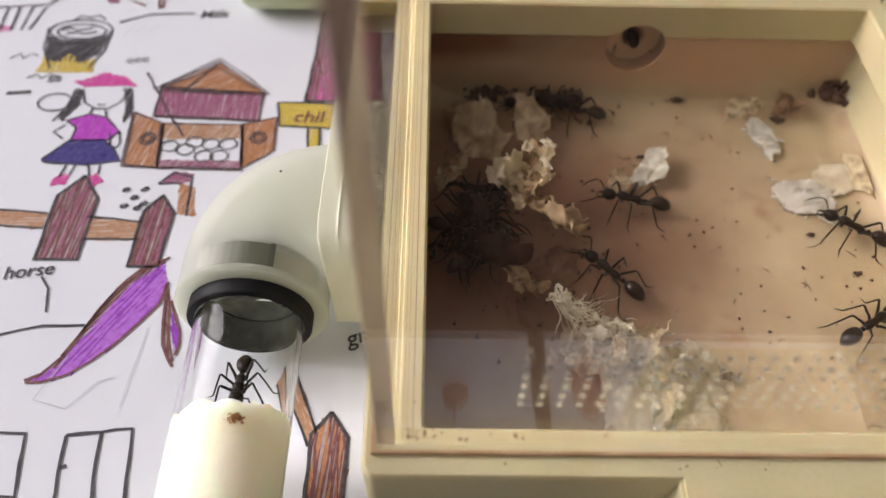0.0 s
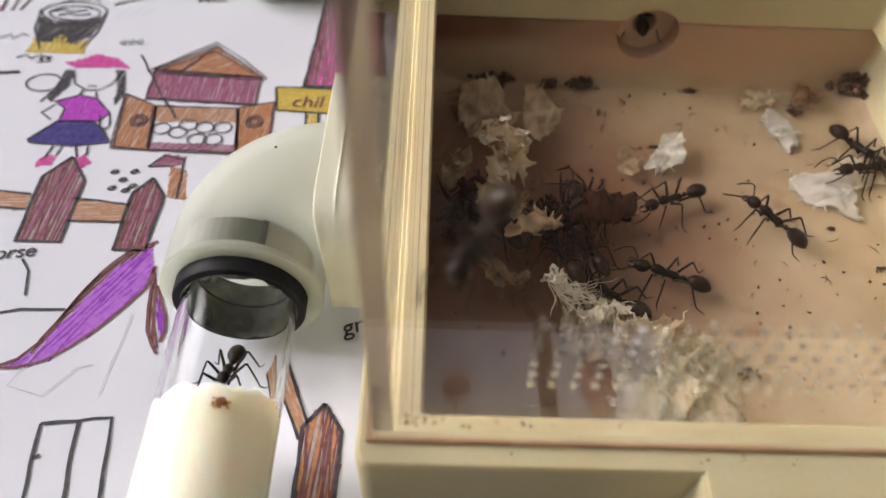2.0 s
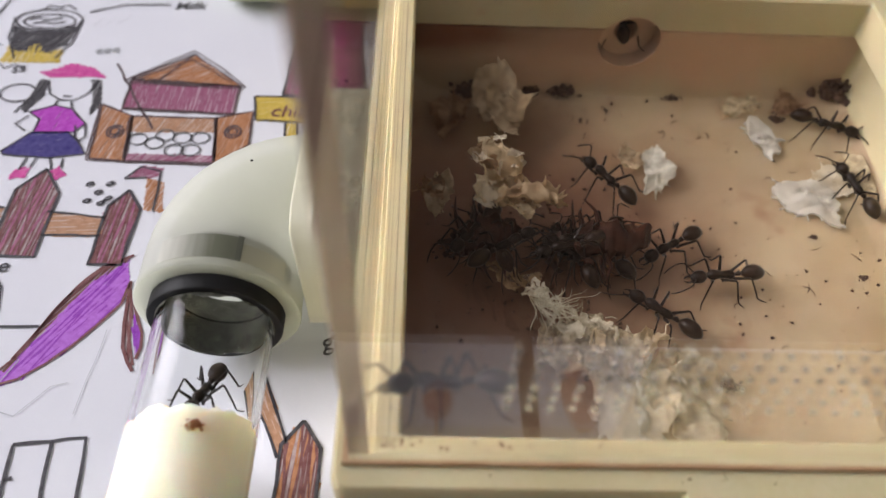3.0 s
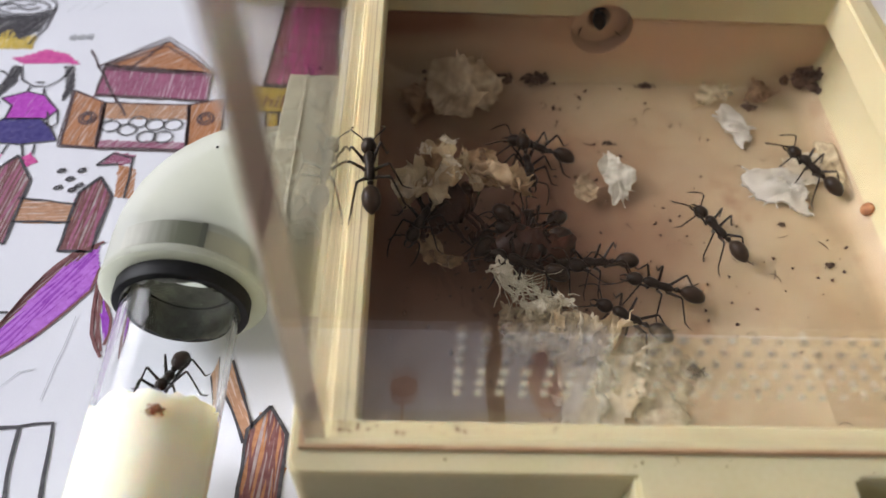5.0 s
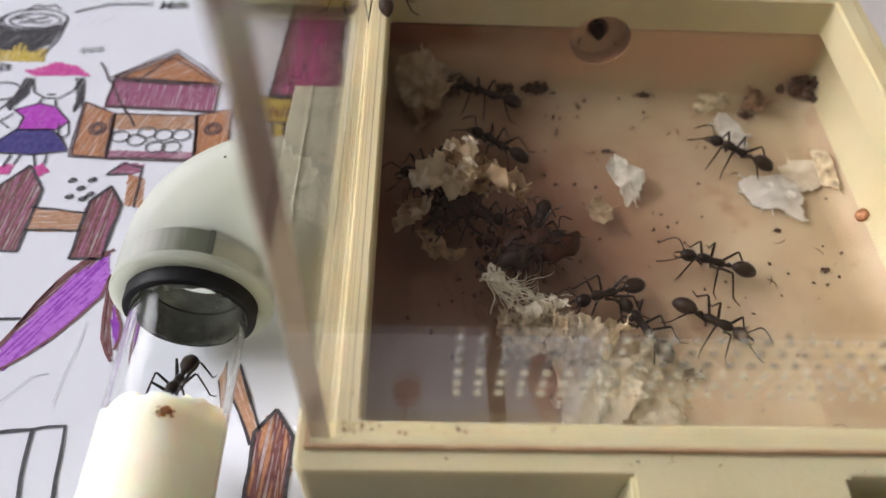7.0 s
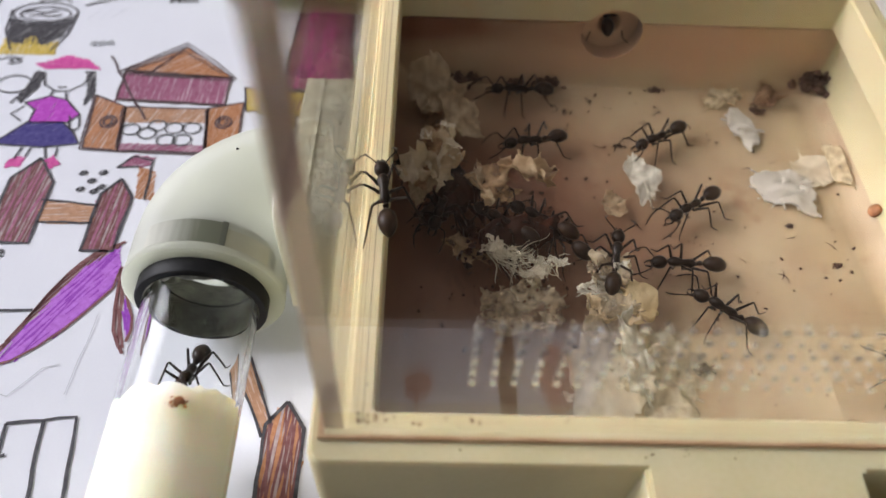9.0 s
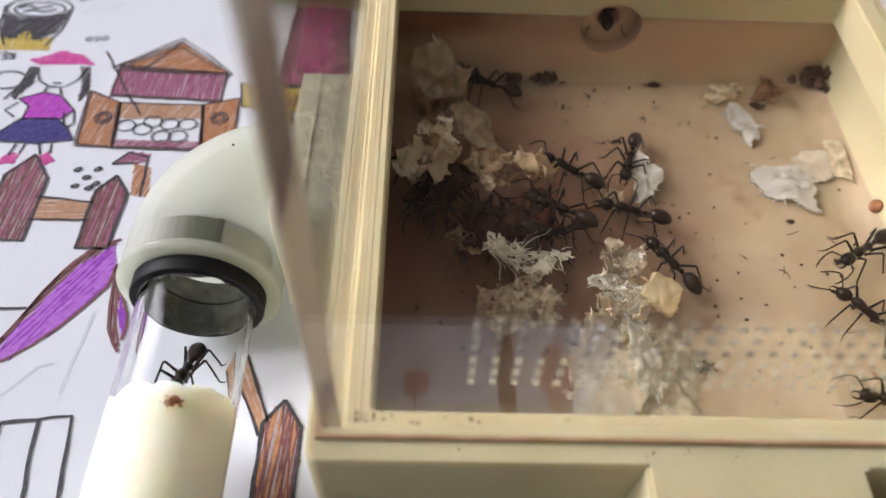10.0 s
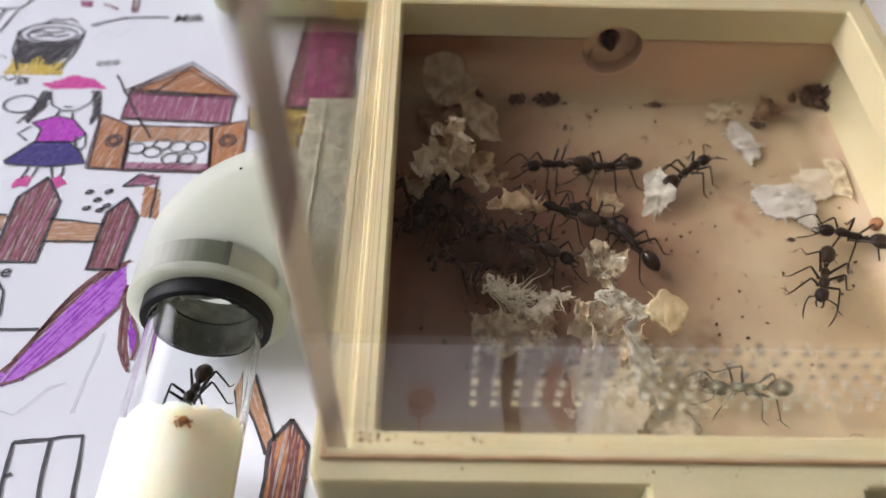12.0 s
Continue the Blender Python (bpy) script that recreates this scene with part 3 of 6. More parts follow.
words("chil", -22.6, 106.8, 4.2, 1, BROWN_INK, sign)
# drawings in front of the box, seen in the clear front panel
drawn("drawn_flower", [[(7.4, 18.6), (7.5, 26)]], [(oval(7.5, 16.4, 1.9, 2.2), FADED_RED, 60, 0.34, 0.5)], 0.3, FADED_RED)
drawn("drawn_pole", [[(18.9, 6.9), (19.3, 28)], [(20.7, 6.9), (21.1, 28)]], [([(18.9, 6.9), (20.7, 6.9), (21.1, 28), (19.3, 28)], OLIVE_INK, 88, 0.28, 0.42)], 0.5, OLIVE_INK)
drawn("drawn_pitcher", [oval(27, 15, 2.4, 5.2)], [(oval(27, 15, 2.3, 5.0), FADED_RED, 75, 0.6, 0.45), (oval(23.8, 25, 1.6, 1.6), BLUE_INK, 20, 0.6, 0.35)], 0.3, FADED_RED)
# dark outlines beyond the far edge of the house
drawn("drawn_table", [[(-92, 139.4), (-88.3, 139.8), (-78.6, 140.8), (-77.4, 142.4), (-76.4, 147)], [(-86.4, 139.6), (-85.8, 132.2)], [(-84.1, 139.9), (-83.6, 132)], [(-81.4, 140.2), (-81.6, 132.4)], [(-78.7, 140), (-80, 132.6)]],
      [([(-88, 133.6), (-83.6, 133.8), (-83.8, 132), (-88.2, 131.8)], PINK_INK, 10, 0.8, 0.3)], 0.42)
drawn("drawn_stem", [[(-55.6, 145), (-54.8, 140.2)], [(-54.6, 145), (-54.2, 140.4)], [(-61.6, 143), (-58, 141.2)]], [([(-66.8, 144), (-64, 143.8), (-63.8, 141.8), (-66, 142)], PLUM_INK, 20, 0.5, 0.4)], 0.5, BROWN_INK)
for stroke in ([(-80.9, 123.5), (-79, 125), (-78.2, 123.4), (-76.8, 125.2), (-75.5, 124.4)], [(-75.6, 117.9), (-74, 119), (-73, 117.8), (-71.4, 119), (-69.5, 118.3)]):
    drawn("drawn_scribble", [stroke], (), 0.34, DARK_GREY_INK)


# ---- formicarium box ----
nest_box = empty("formicarium", at(0, 0, 0), "cream 3D-printed ant nest tray with a raised rim", "ant nest")
RINGS = [(-3.0, 83.8, 31.9, 120.6, 0.0, 1.5), (-3.4, 84.2, 31.5, 121.0, 1.0, 1.6), (-3.4, 84.2, 31.5, 121.0, 20.9, 1.6), (-3.0, 83.8, 31.9, 120.6, 21.5, 1.4),
         (0.5, 79.8, 34.74, 115.6, 21.5, 0.4), (0.5, 79.8, 34.74, 115.6, 23.34, 0.4), (0.56, 79.74, 34.8, 115.54, 23.4, 0.4),
         (2.9, 77.3, 37.3, 113.0, 23.4, 0.5), (3.2, 77.0, 37.6, 112.7, 23.1, 0.5), (3.2, 77.0, 37.6, 112.7, 17.0, 0.5), (1.2, 80.2, 35.6, 113.0, 16.6, 1.0),
         (0.9, 80.5, 35.2, 113.3, 16.2, 1.2)]
for k in range(10):
    w = radians(10 * k)
    gx, gy, up = 5.4 * (1 - math.cos(w)), 1.4 * (1 - math.cos(w)), 3.12 + 7.0 * (1 - math.sin(w))
    RINGS.append((0.9 + gx, 80.5 - gx, 35.2 + 0.6 * gx, 113.3 - gy, up, 1.2 + 0.5 * gx))
bm = loft(bmesh.new(), [rounded(*r) for r in RINGS], cap=(True, True))
for v in bm.verts:
    if v.co.y < 36 and 20.5 < v.co.z < 21.6:  # the ledge stands higher along the front
        v.co.z += 1.4
        v.co.y -= 0.57 * (v.co.y < 34)
bmesh.ops.recalc_face_normals(bm, faces=bm.faces)
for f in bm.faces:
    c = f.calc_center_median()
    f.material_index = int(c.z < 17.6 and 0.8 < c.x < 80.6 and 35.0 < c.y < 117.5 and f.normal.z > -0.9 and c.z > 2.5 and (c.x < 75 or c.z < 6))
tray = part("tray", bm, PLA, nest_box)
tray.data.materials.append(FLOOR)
PORT = (39.6, 14.1)
port_cut = part("port_cut", loft(bmesh.new(), [ring_pts((PORT[0], y, PORT[1]), (1, 0, 0), (0, 0, 1), r, 32) for y, r in ((111, 5.5), (112.6, 5.3), (125, 5.1))], cap=(True, True)), PLA)
cut(tray, [port_cut])
for f in tray.data.polygons:
    c = f.center / MM
    if c.y > 111 and 3.2 < c.z < 23.2 and 1.5 < c.x < 79:
        f.use_smooth = False
        if 4.9 < math.hypot(c.x - PORT[0], c.z - PORT[1]) < 5.45 and abs(f.normal.y) < 0.3:
            f.material_index = 1
bm = bmesh.new()
box(bm, 6.5, 74.9, 38.6, 111.9, 2.6, 3.124)
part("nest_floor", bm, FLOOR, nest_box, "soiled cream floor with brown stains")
block = part("front_block", box(bmesh.new(), 30.6, 84.2, 20.6, 32.4, 0.0, 22.93, 0.4), PLA, nest_box, smooth=False)
cut(block, [part("pocket_cut", box(bmesh.new(), 52.4, 81.0, 22.4, 31.5, 3.0, 26.0, 0.6), PLA, smooth=False)])
for f in block.data.polygons:
    f.use_smooth = False
# pinkish-brown plastic for the port tunnel, redder than the tray
PORT_BROWN = surface("pinkish_brown_plastic", (0.42, 0.275, 0.175), (0.56, 0.39, 0.25), 5, 0.4, 0.6, 0.05, sss=0.2)
SEAM = surface("brown_dirt_in_seam", (0.11, 0.085, 0.045), (0.24, 0.19, 0.11), 3, 0.3, 0.7, 0.02)
for x, w in ((0.95, 0.04), (1.35, 0.05), (2.0, 0.1)):
    part("rim_seam", box(bmesh.new(), x, x + w, 36.2, 113.5, 23.3, 23.42), SEAM, nest_box, "dark seam line in the rim")
FOOT_DIRT = surface("orange_brown_glue_line", (0.30, 0.16, 0.07), (0.48, 0.33, 0.19), 5, 0.4, 0.7, 0.03)
part("glue_line", box(bmesh.new(), -2.4, 82.4, 33.42, 33.83, 22.86, 23.5, 0.1), FOOT_DIRT, nest_box, "orange-brown glue line at the panel's foot")
part("glue_line", box(bmesh.new(), -2.4, -1.55, 33.4, 41.0, 22.7, 23.25, 0.1), FOOT_DIRT, nest_box, "orange-brown glue line at the panel's foot")
bm = bmesh.new()
loft(bm, [ring_pts((PORT[0], y, PORT[1]), (1, 0, 0), (0, 0, 1), r, 32) for y, r in ((140.0, 0.1), (140.0, 1.7), (117.0, 1.8), (116.6, 2.0), (116.4, 2.4), (116.4, 5.0), (115.6, 5.02))])
part("port_tunnel", bm, PORT_BROWN, nest_box, "round entry tunnel in the wall")


# ---- clear panels ----
def holed_panel(x0, x1, y0, y1, z0, z1, gx0, nx, gz0, nz, pitch, r):
    """A clear sheet, upright across y, with a field of drilled holes whose front lips carry a painted glint on one
    side.
    """
    bm, rims = bmesh.new(), []
    gx1, gz1 = gx0 + nx * pitch, gz0 + nz * pitch
    xs, zs = [x0] + [gx0 + k * pitch for k in range(nx + 1)] + [x1], [z0] + [gz0 + k * pitch for k in range(nz + 1)] + [z1]
    grid = {(i, k, s): bm.verts.new((x, y, z)) for i, x in enumerate(xs) for k, z in enumerate(zs) for s, y in enumerate((y0, y1))}
    for i in range(len(xs) - 1):
        for k in range(len(zs) - 1):
            q = [[grid[i, k, s], grid[i + 1, k, s], grid[i + 1, k + 1, s], grid[i, k + 1, s]] for s in (0, 1)]
            if 0 < i <= nx and 0 < k <= nz:
                c = ((xs[i] + xs[i + 1]) / 2, (zs[k] + zs[k + 1]) / 2)
                rings = [[bm.verts.new((c[0] + r * math.cos(radians(225 + 45 * j)), y, c[1] + r * math.sin(radians(225 + 45 * j)))) for j in range(8)] for y in (y0, y1)]
                lip = [bm.verts.new((c[0] + 1.4 * r * math.cos(radians(225 + 45 * j)), y0, c[1] + 1.4 * r * math.sin(radians(225 + 45 * j)))) for j in range(8)]
                for v in rings[0]:
                    v.co.y = y0 + 0.14
                for j in range(8):
                    rims.append((bm.faces.new((lip[j], lip[(j + 1) % 8], rings[0][(j + 1) % 8], rings[0][j])), 4 if j in (5, 6, 7, 0) else 2))
                for s, edge in ((0, lip), (1, rings[1])):
                    for j in range(4):
                        a, b = q[s][j], q[s][(j + 1) % 4]
                        f = [a, b, edge[(2 * j + 2) % 8], edge[2 * j + 1], edge[2 * j]]
                        bm.faces.new(f if s == 0 else f[::-1])
                for j in range(8):
                    bm.faces.new((rings[0][j], rings[0][(j + 1) % 8], rings[1][(j + 1) % 8], rings[1][j]))
            else:
                bm.faces.new(q[0])
                bm.faces.new(q[1][::-1])
    nxs, nzs = len(xs) - 1, len(zs) - 1
    for i in range(nxs):
        for k, flip in ((0, 1), (nzs, 0)):
            f = [grid[i, k, 0], grid[i + 1, k, 0], grid[i + 1, k, 1], grid[i, k, 1]]
            bm.faces.new(f[::-1] if flip else f)
    for k in range(nzs):
        for i, flip in ((0, 0), (nxs, 1)):
            f = [grid[i, k, 0], grid[i, k + 1, 0], grid[i, k + 1, 1], grid[i, k, 1]]
            bm.faces.new(f[::-1] if flip else f)
    bmesh.ops.recalc_face_normals(bm, faces=bm.faces)
    for f in bm.faces:
        if abs(f.normal.y) < 0.5:
            c = f.calc_center_median()
            f.material_index = 2 if gx0 < c.x < gx1 and gz0 < c.z < gz1 else 1 if c.z > z0 + 0.1 else 3
    for f, index in rims:
        f.material_index = index
    return bm


def sheet_of(bm, label):
    ob = tagged(part("clear_panel", bm, ACRYLIC, smooth=False), label, "panel", "clear panels round the nest")
    ob.data.materials.append(EDGE)
    ob.data.materials.append(DRILLED)
    ob.data.materials.append(PLA)
    ob.data.materials.append(HOLE_GLINT)
    ob.visible_shadow = False
    return ob


TOP = 105.0
sheet_of(holed_panel(-1.7, 82.0, 33.85, 35.6, 23.43, TOP, 11.5, 36, 34.0, 6, 1.9, 0.28), "clear acrylic front panel with rows of drilled air holes")
side = holed_panel(35.7, 117.0, 0, 1.9, 21.55, TOP, 84.0, 14, 24.2, 2, 1.9, 0.26)
bmesh.ops.rotate(side, verts=side.verts, cent=(0, 0, 0), matrix=Matrix.Rotation(radians(90), 3, "Z"))
bmesh.ops.translate(side, verts=side.verts, vec=(0.25, 0, 0))
side_panel = sheet_of(side, "clear acrylic side panel with drilled air holes")
side_panel.data.materials[0] = SIDE_ACRYLIC
for a in ((80.0, 81.8, 35.7, 115.6), (0.4, 81.8, 115.7, 117.4)):
    sheet_of(box(bmesh.new(), *a, 21.55, TOP), "clear acrylic panel standing on the tray's shoulder")


# ---- tube, elbow and connector ----
AX, AZ = -20.8, 11.6
tube = empty("test_tube", at(0, 0, 0), "clear glass test tube with a damp cotton plug", "test tube")
bm = bmesh.new()
prof = [(60.5, 7.3), (60.5, 6.5), (-80, 6.5), (-84, 5.6), (-86.2, 3.0), (-86.8, 0.4), (-87.8, 0.4), (-87.2, 3.4), (-84.6, 6.4), (-80, 7.3)]
loft(bm, [ring_pts((AX, y, AZ), (1, 0, 0), (0, 0, 1), r, 48) for y, r in prof], close=True)
bmesh.ops.recalc_face_normals(bm, faces=bm.faces)
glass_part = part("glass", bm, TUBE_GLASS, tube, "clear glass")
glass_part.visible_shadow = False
bm = bmesh.new()
loft(bm, [ring_pts((AX, y, AZ), (1, 0, 0), (0, 0, 1), r, 40) for y, r in ((42.3, 0.3), (42.4, 1.6), (42.5, 3.2), (42.5, 4.6), (42.3, 5.6), (42.0, 6.2), (41.4, 6.5), (39.6, 6.54), (-60, 6.54), (-62, 0.3))], cap=(True, True))
for v in bm.verts:
    if v.co.y > 38:
        v.co.y += 1.4 * noise.noise(v.co * 0.35) + 0.7 * noise.noise(v.co * 1.1)
bmesh.ops.recalc_face_normals(bm, faces=bm.faces)
part("cotton_plug", bm, COTTON, tube, "cream damp cotton plug")
bm = bmesh.new()
loft(bm, [ring_pts((AX, y, AZ), (1, 0, 0), (0, 0, 1), r, 48) for y, r in ((56.0, 7.4), (56.0, 8.3), (56.2, 8.44), (64.4, 8.44), (64.4, 7.4))], close=True)
bmesh.ops.recalc_face_normals(bm, faces=bm.faces)
part("tape_band", bm, RUBBER, tube, "black tape wound round the tube's mouth")
bm = bmesh.new()
loft(bm, [ring_pts((AX, y, AZ), (1, 0, 0), (0, 0, 1), r, 48) for y, r in ((56.02, 7.32), (56.02, 7.38), (64.3, 7.38), (64.3, 7.32))], close=True)
for v in bm.verts:
    if v.co.y < 57:
        v.co.y += 0.9 * noise.noise(v.co * 0.6) + 0.5 * noise.noise(v.co * 1.9) - 0.3
bmesh.ops.recalc_face_normals(bm, faces=bm.faces)
part("tape_lining", bm, TAPE_BACK, tube, "dark grey sticky side of the tape seen through the glass")

elbow = empty("elbow_fitting", at(0, 0, 0), "milky white plastic pipe elbow resting on the paper", "pipe elbow")


def bend(radius, flip=False):
    """Rings of the elbow: from the tube's mouth, round the bend, to the box."""
    out = [ring_pts((AX, y, AZ), (1, 0, 0), (0, 0, 1), radius, 44) for y in (58.4, 60, 62, 64.8)]
    cx, cy, R = AX + 11.0, 64.8, 11.0
    for k in range(1, 13):
        w = radians(180 - 90 * k / 12)
        c = (cx + R * math.cos(w), cy + R * math.sin(w), AZ)
        out.append(ring_pts(c, (-math.cos(w), -math.sin(w), 0), (0, 0, 1), radius, 44))
    out += [ring_pts((x, cy + R, AZ), (0, -1, 0), (0, 0, 1), radius, 44) for x in (-8.6, -7.2)]
    return out


outer, inner = bend(10.4), bend(8.45)
bm = bmesh.new()
loft(bm, [[tuple(Vector(q)) for q in inner[0]]] + outer + inner[::-1][:1] + inner[::-1][1:-1], close=True)
bmesh.ops.recalc_face_normals(bm, faces=bm.faces)
part("bend", bm, ELBOW, elbow)
bm = bmesh.new()
loft(bm, [ring_pts((AX, y, AZ), (1, 0, 0), (0, 0, 1), r, 44) for y, r in ((58.0, 8.5), (58.0, 10.35), (58.2, 10.5), (58.9, 10.5), (59.0, 10.4), (59.0, 8.5))], close=True)
bmesh.ops.recalc_face_normals(bm, faces=bm.faces)
part("collar", bm, ELBOW, elbow)
def sector(y0, y1, a0, a1, r0, r1):
    """A curved strip lying on the pipe, between two angles from the top."""
    bm = bmesh.new()
    rows = []
    for k in range(13):
        w = radians(a0 + (a1 - a0) * k / 12)
        rows.append([(AX + r * math.sin(w), y, AZ + r * math.cos(w)) for r, y in ((r0, y0), (r1, y0), (r1, y1), (r0, y1))])
    loft(bm, rows, cap=(True, True))
    bmesh.ops.recalc_face_normals(bm, faces=bm.faces)
    return bm


part("tape_window", sector(59.05, 62.5, -34, 20.5, 10.3, 10.43), FADING, elbow, "grey patch where the black tape shows through")
part("tape_end", sector(59.05, 62.7, 20, 24, 10.3, 10.46), DARK_SMOKY, elbow, "dark end of the tape")
part("tape_shade", sector(59.05, 61.7, 24, 58, 10.3, 10.41), OLIVE_TAPE, elbow, "olive patch where a single turn of tape shows through")
speck = bmesh.new()
bmesh.ops.create_icosphere(speck, subdivisions=1, radius=0.22, matrix=Matrix.Translation((-17.45, 74.85, 21.85)))
part("speck", speck, RUBBER, elbow, "dark speck on the plastic")
connector = empty("connector", at(0, 0, 0), "pipe stub wrapped in yellowed clear tape beside the tray", "connector")
bm = bmesh.new()
loft(bm, [ring_pts((x, 75.8, AZ), (0, -1, 0), (0, 0, 1), r, 40) for x, r in ((-7.2, 8.4), (-7.2, 10.9), (-3.42, 10.9), (-3.42, 8.4))], close=True)
bmesh.ops.recalc_face_normals(bm, faces=bm.faces)
part("stub", bm, ELBOW, connector)
# a sleeve of tape laid over the joint: flat on top, with a pinched fold, rounding down at the near end
TAPE_WAY = ((88.7, 23.3), (88.2, 23.6), (82, 23.66), (76, 23.7), (70, 23.7), (66, 23.62), (64.2, 23.4), (62.6, 22.6), (61.2, 21.2), (60.2, 19.2), (59.3, 17.0), (58.4, 14.8), (57.5, 12.8), (56.8, 11.4))
bm = bmesh.new()
grid = []
for i, (y, z) in enumerate(TAPE_WAY):
    left = -10.7 - 0.5 * max(0, min(1, (88 - y) / 22)) + (0 if y > 63 else 0.33 * (63 - y)) + 0.08 * math.sin(y * 0.9)
    row = []
    for k in range(29):
        x = left + (-3.5 - left) * k / 28
        flat = 1 if y > 64 else max(0, 1 - (64 - y) / 1.5)
        lift = 0.3 * max(0, 1 - abs(x + 8.35) * 4.5) * flat + 0.1 * max(0, 1 - abs(x + 5.6) * 4) * flat
        lift += 0.1 * noise.noise(Vector((x * 0.5, y * 0.25, 3))) + (1 - flat) * 0.22 * noise.noise(Vector((x * 0.55, y * 0.4, 9)))
        row.append(bm.verts.new((x, y - (1 - flat) * lift, z + lift * (0.4 + 0.6 * flat))))
    grid.append(row)
for p, q in zip(grid, grid[1:]):
    for k in range(28):
        bm.faces.new((p[k], q[k], q[k + 1], p[k + 1]))
sleeve = part("tape_sleeve", bm, TAPE, connector, "yellowed clear tape with a pinched fold")
md = sleeve.modifiers.new("thickness", "SOLIDIFY")
md.thickness, md.offset = 0.09 * MM, -1
for k, (x, y, r) in enumerate(((-8.6, 62.0, 0.1), (-8.1, 61.1, 0.13), (-7.5, 60.2, 0.1), (-8.9, 60.5, 0.08), (-8.3, 59.6, 0.09))):
    bubble = bmesh.new()
    bmesh.ops.create_icosphere(bubble, subdivisions=2, radius=r, matrix=Matrix.Translation((x, y - 0.15, 23.0 - 1.55 * (63.2 - y) * 0.72)))
    part("bubble", bubble, TAPE, sleeve, "small air bubble under the tape")

# ---- marker pen lying beyond the box ----
pen = empty("marker_pen", at(0, 0, 0), "pale green marker pen with a yellow cap on the paper", "pen")
GREEN = surface("pale_green_plastic", (0.55, 0.62, 0.38), (0.62, 0.68, 0.45), 8, 0.5, 0.35, 0.01)
YELLOW = surface("yellow_plastic", (0.75, 0.58, 0.10), (0.80, 0.64, 0.16), 8, 0.5, 0.35, 0.01)
for nm, m, pr in (("barrel", GREEN, ((-37.4, 0.5), (-37.2, 2.6), (-36.2, 4.2), (-34.6, 5), (-14, 5), (-13.4, 4.6), (-13.4, 0.5))), ("cap", YELLOW, ((-13.4, 0.5), (-13.4, 4.8), (-13, 5.3), (8, 4.9), (11, 4.2), (11.4, 0.5)))):
    bm = loft(bmesh.new(), [ring_pts((x, 142, 5.3), (0, 1, 0), (0, 0, 1), r, 24) for x, r in pr], cap=(True, True))
    bmesh.ops.recalc_face_normals(bm, faces=bm.faces)
    part(nm, bm, m, pen)


# ---- nest scraps and crumbs ----
WHITE_TISSUE = shed("white_tissue", (0.83, 0.82, 0.70), (0.74, 0.70, 0.56), 0.06)
TAN = shed("tan_shed_skin", (0.46, 0.31, 0.18), (0.24, 0.13, 0.07), 0.14)
CREAM = shed("cream_shed_skin", (0.82, 0.73, 0.53), (0.60, 0.42, 0.24), 0.08)
IVORY = shed("ivory_tissue", (0.86, 0.81, 0.67), (0.74, 0.62, 0.44), 0.06)
YELLOWED = shed("yellowed_skin", (0.78, 0.69, 0.49), (0.68, 0.56, 0.36), 0.3)
GAUZE = shed("pale_gauzy_skin", (0.62, 0.47, 0.29), (0.42, 0.26, 0.13), 0.3)
VEIL = shed("thin_pale_tissue", (0.71, 0.63, 0.47), (0.58, 0.47, 0.31), 0.48)
BUFF = shed("buff_shed_skin", (0.68, 0.54, 0.35), (0.42, 0.27, 0.15), 0.08)
PALE = shed("thin_greyish_tissue", (0.77, 0.76, 0.67), (0.69, 0.66, 0.54), 0.22)
COTTON_FIBRE = shed("pale_fibre", (0.80, 0.77, 0.63), (0.66, 0.58, 0.42), 0.06)
YELLOW_CHIP = shed("yellow_crumb", (0.84, 0.73, 0.48), (0.78, 0.61, 0.34), 0.03)
SNOW = shed("white_torn_tissue", (0.78, 0.76, 0.69), (0.70, 0.66, 0.56), 0.05)
SKIN = shed("pale_smooth_skin", (0.64, 0.53, 0.37), (0.50, 0.37, 0.22), 0.2)
SOIL = surface("dark_nest_debris", (0.035, 0.018, 0.011), (0.12, 0.062, 0.034), 2.5, 0.3, 0.75, 0.25)
DIRT = surface("brown_rim_dirt", (0.055, 0.03, 0.014), (0.21, 0.12, 0.055), 1, 0.2, 0.8, 0.1)
RUST = surface("orange_brown_crumb", (0.20, 0.065, 0.02), (0.42, 0.19, 0.075), 1, 0.2, 0.6, 0.1)
NEST = surface("brown_nest_carton", (0.085, 0.037, 0.02), (0.19, 0.092, 0.05), 3, 0.4, 0.75, 0.3)


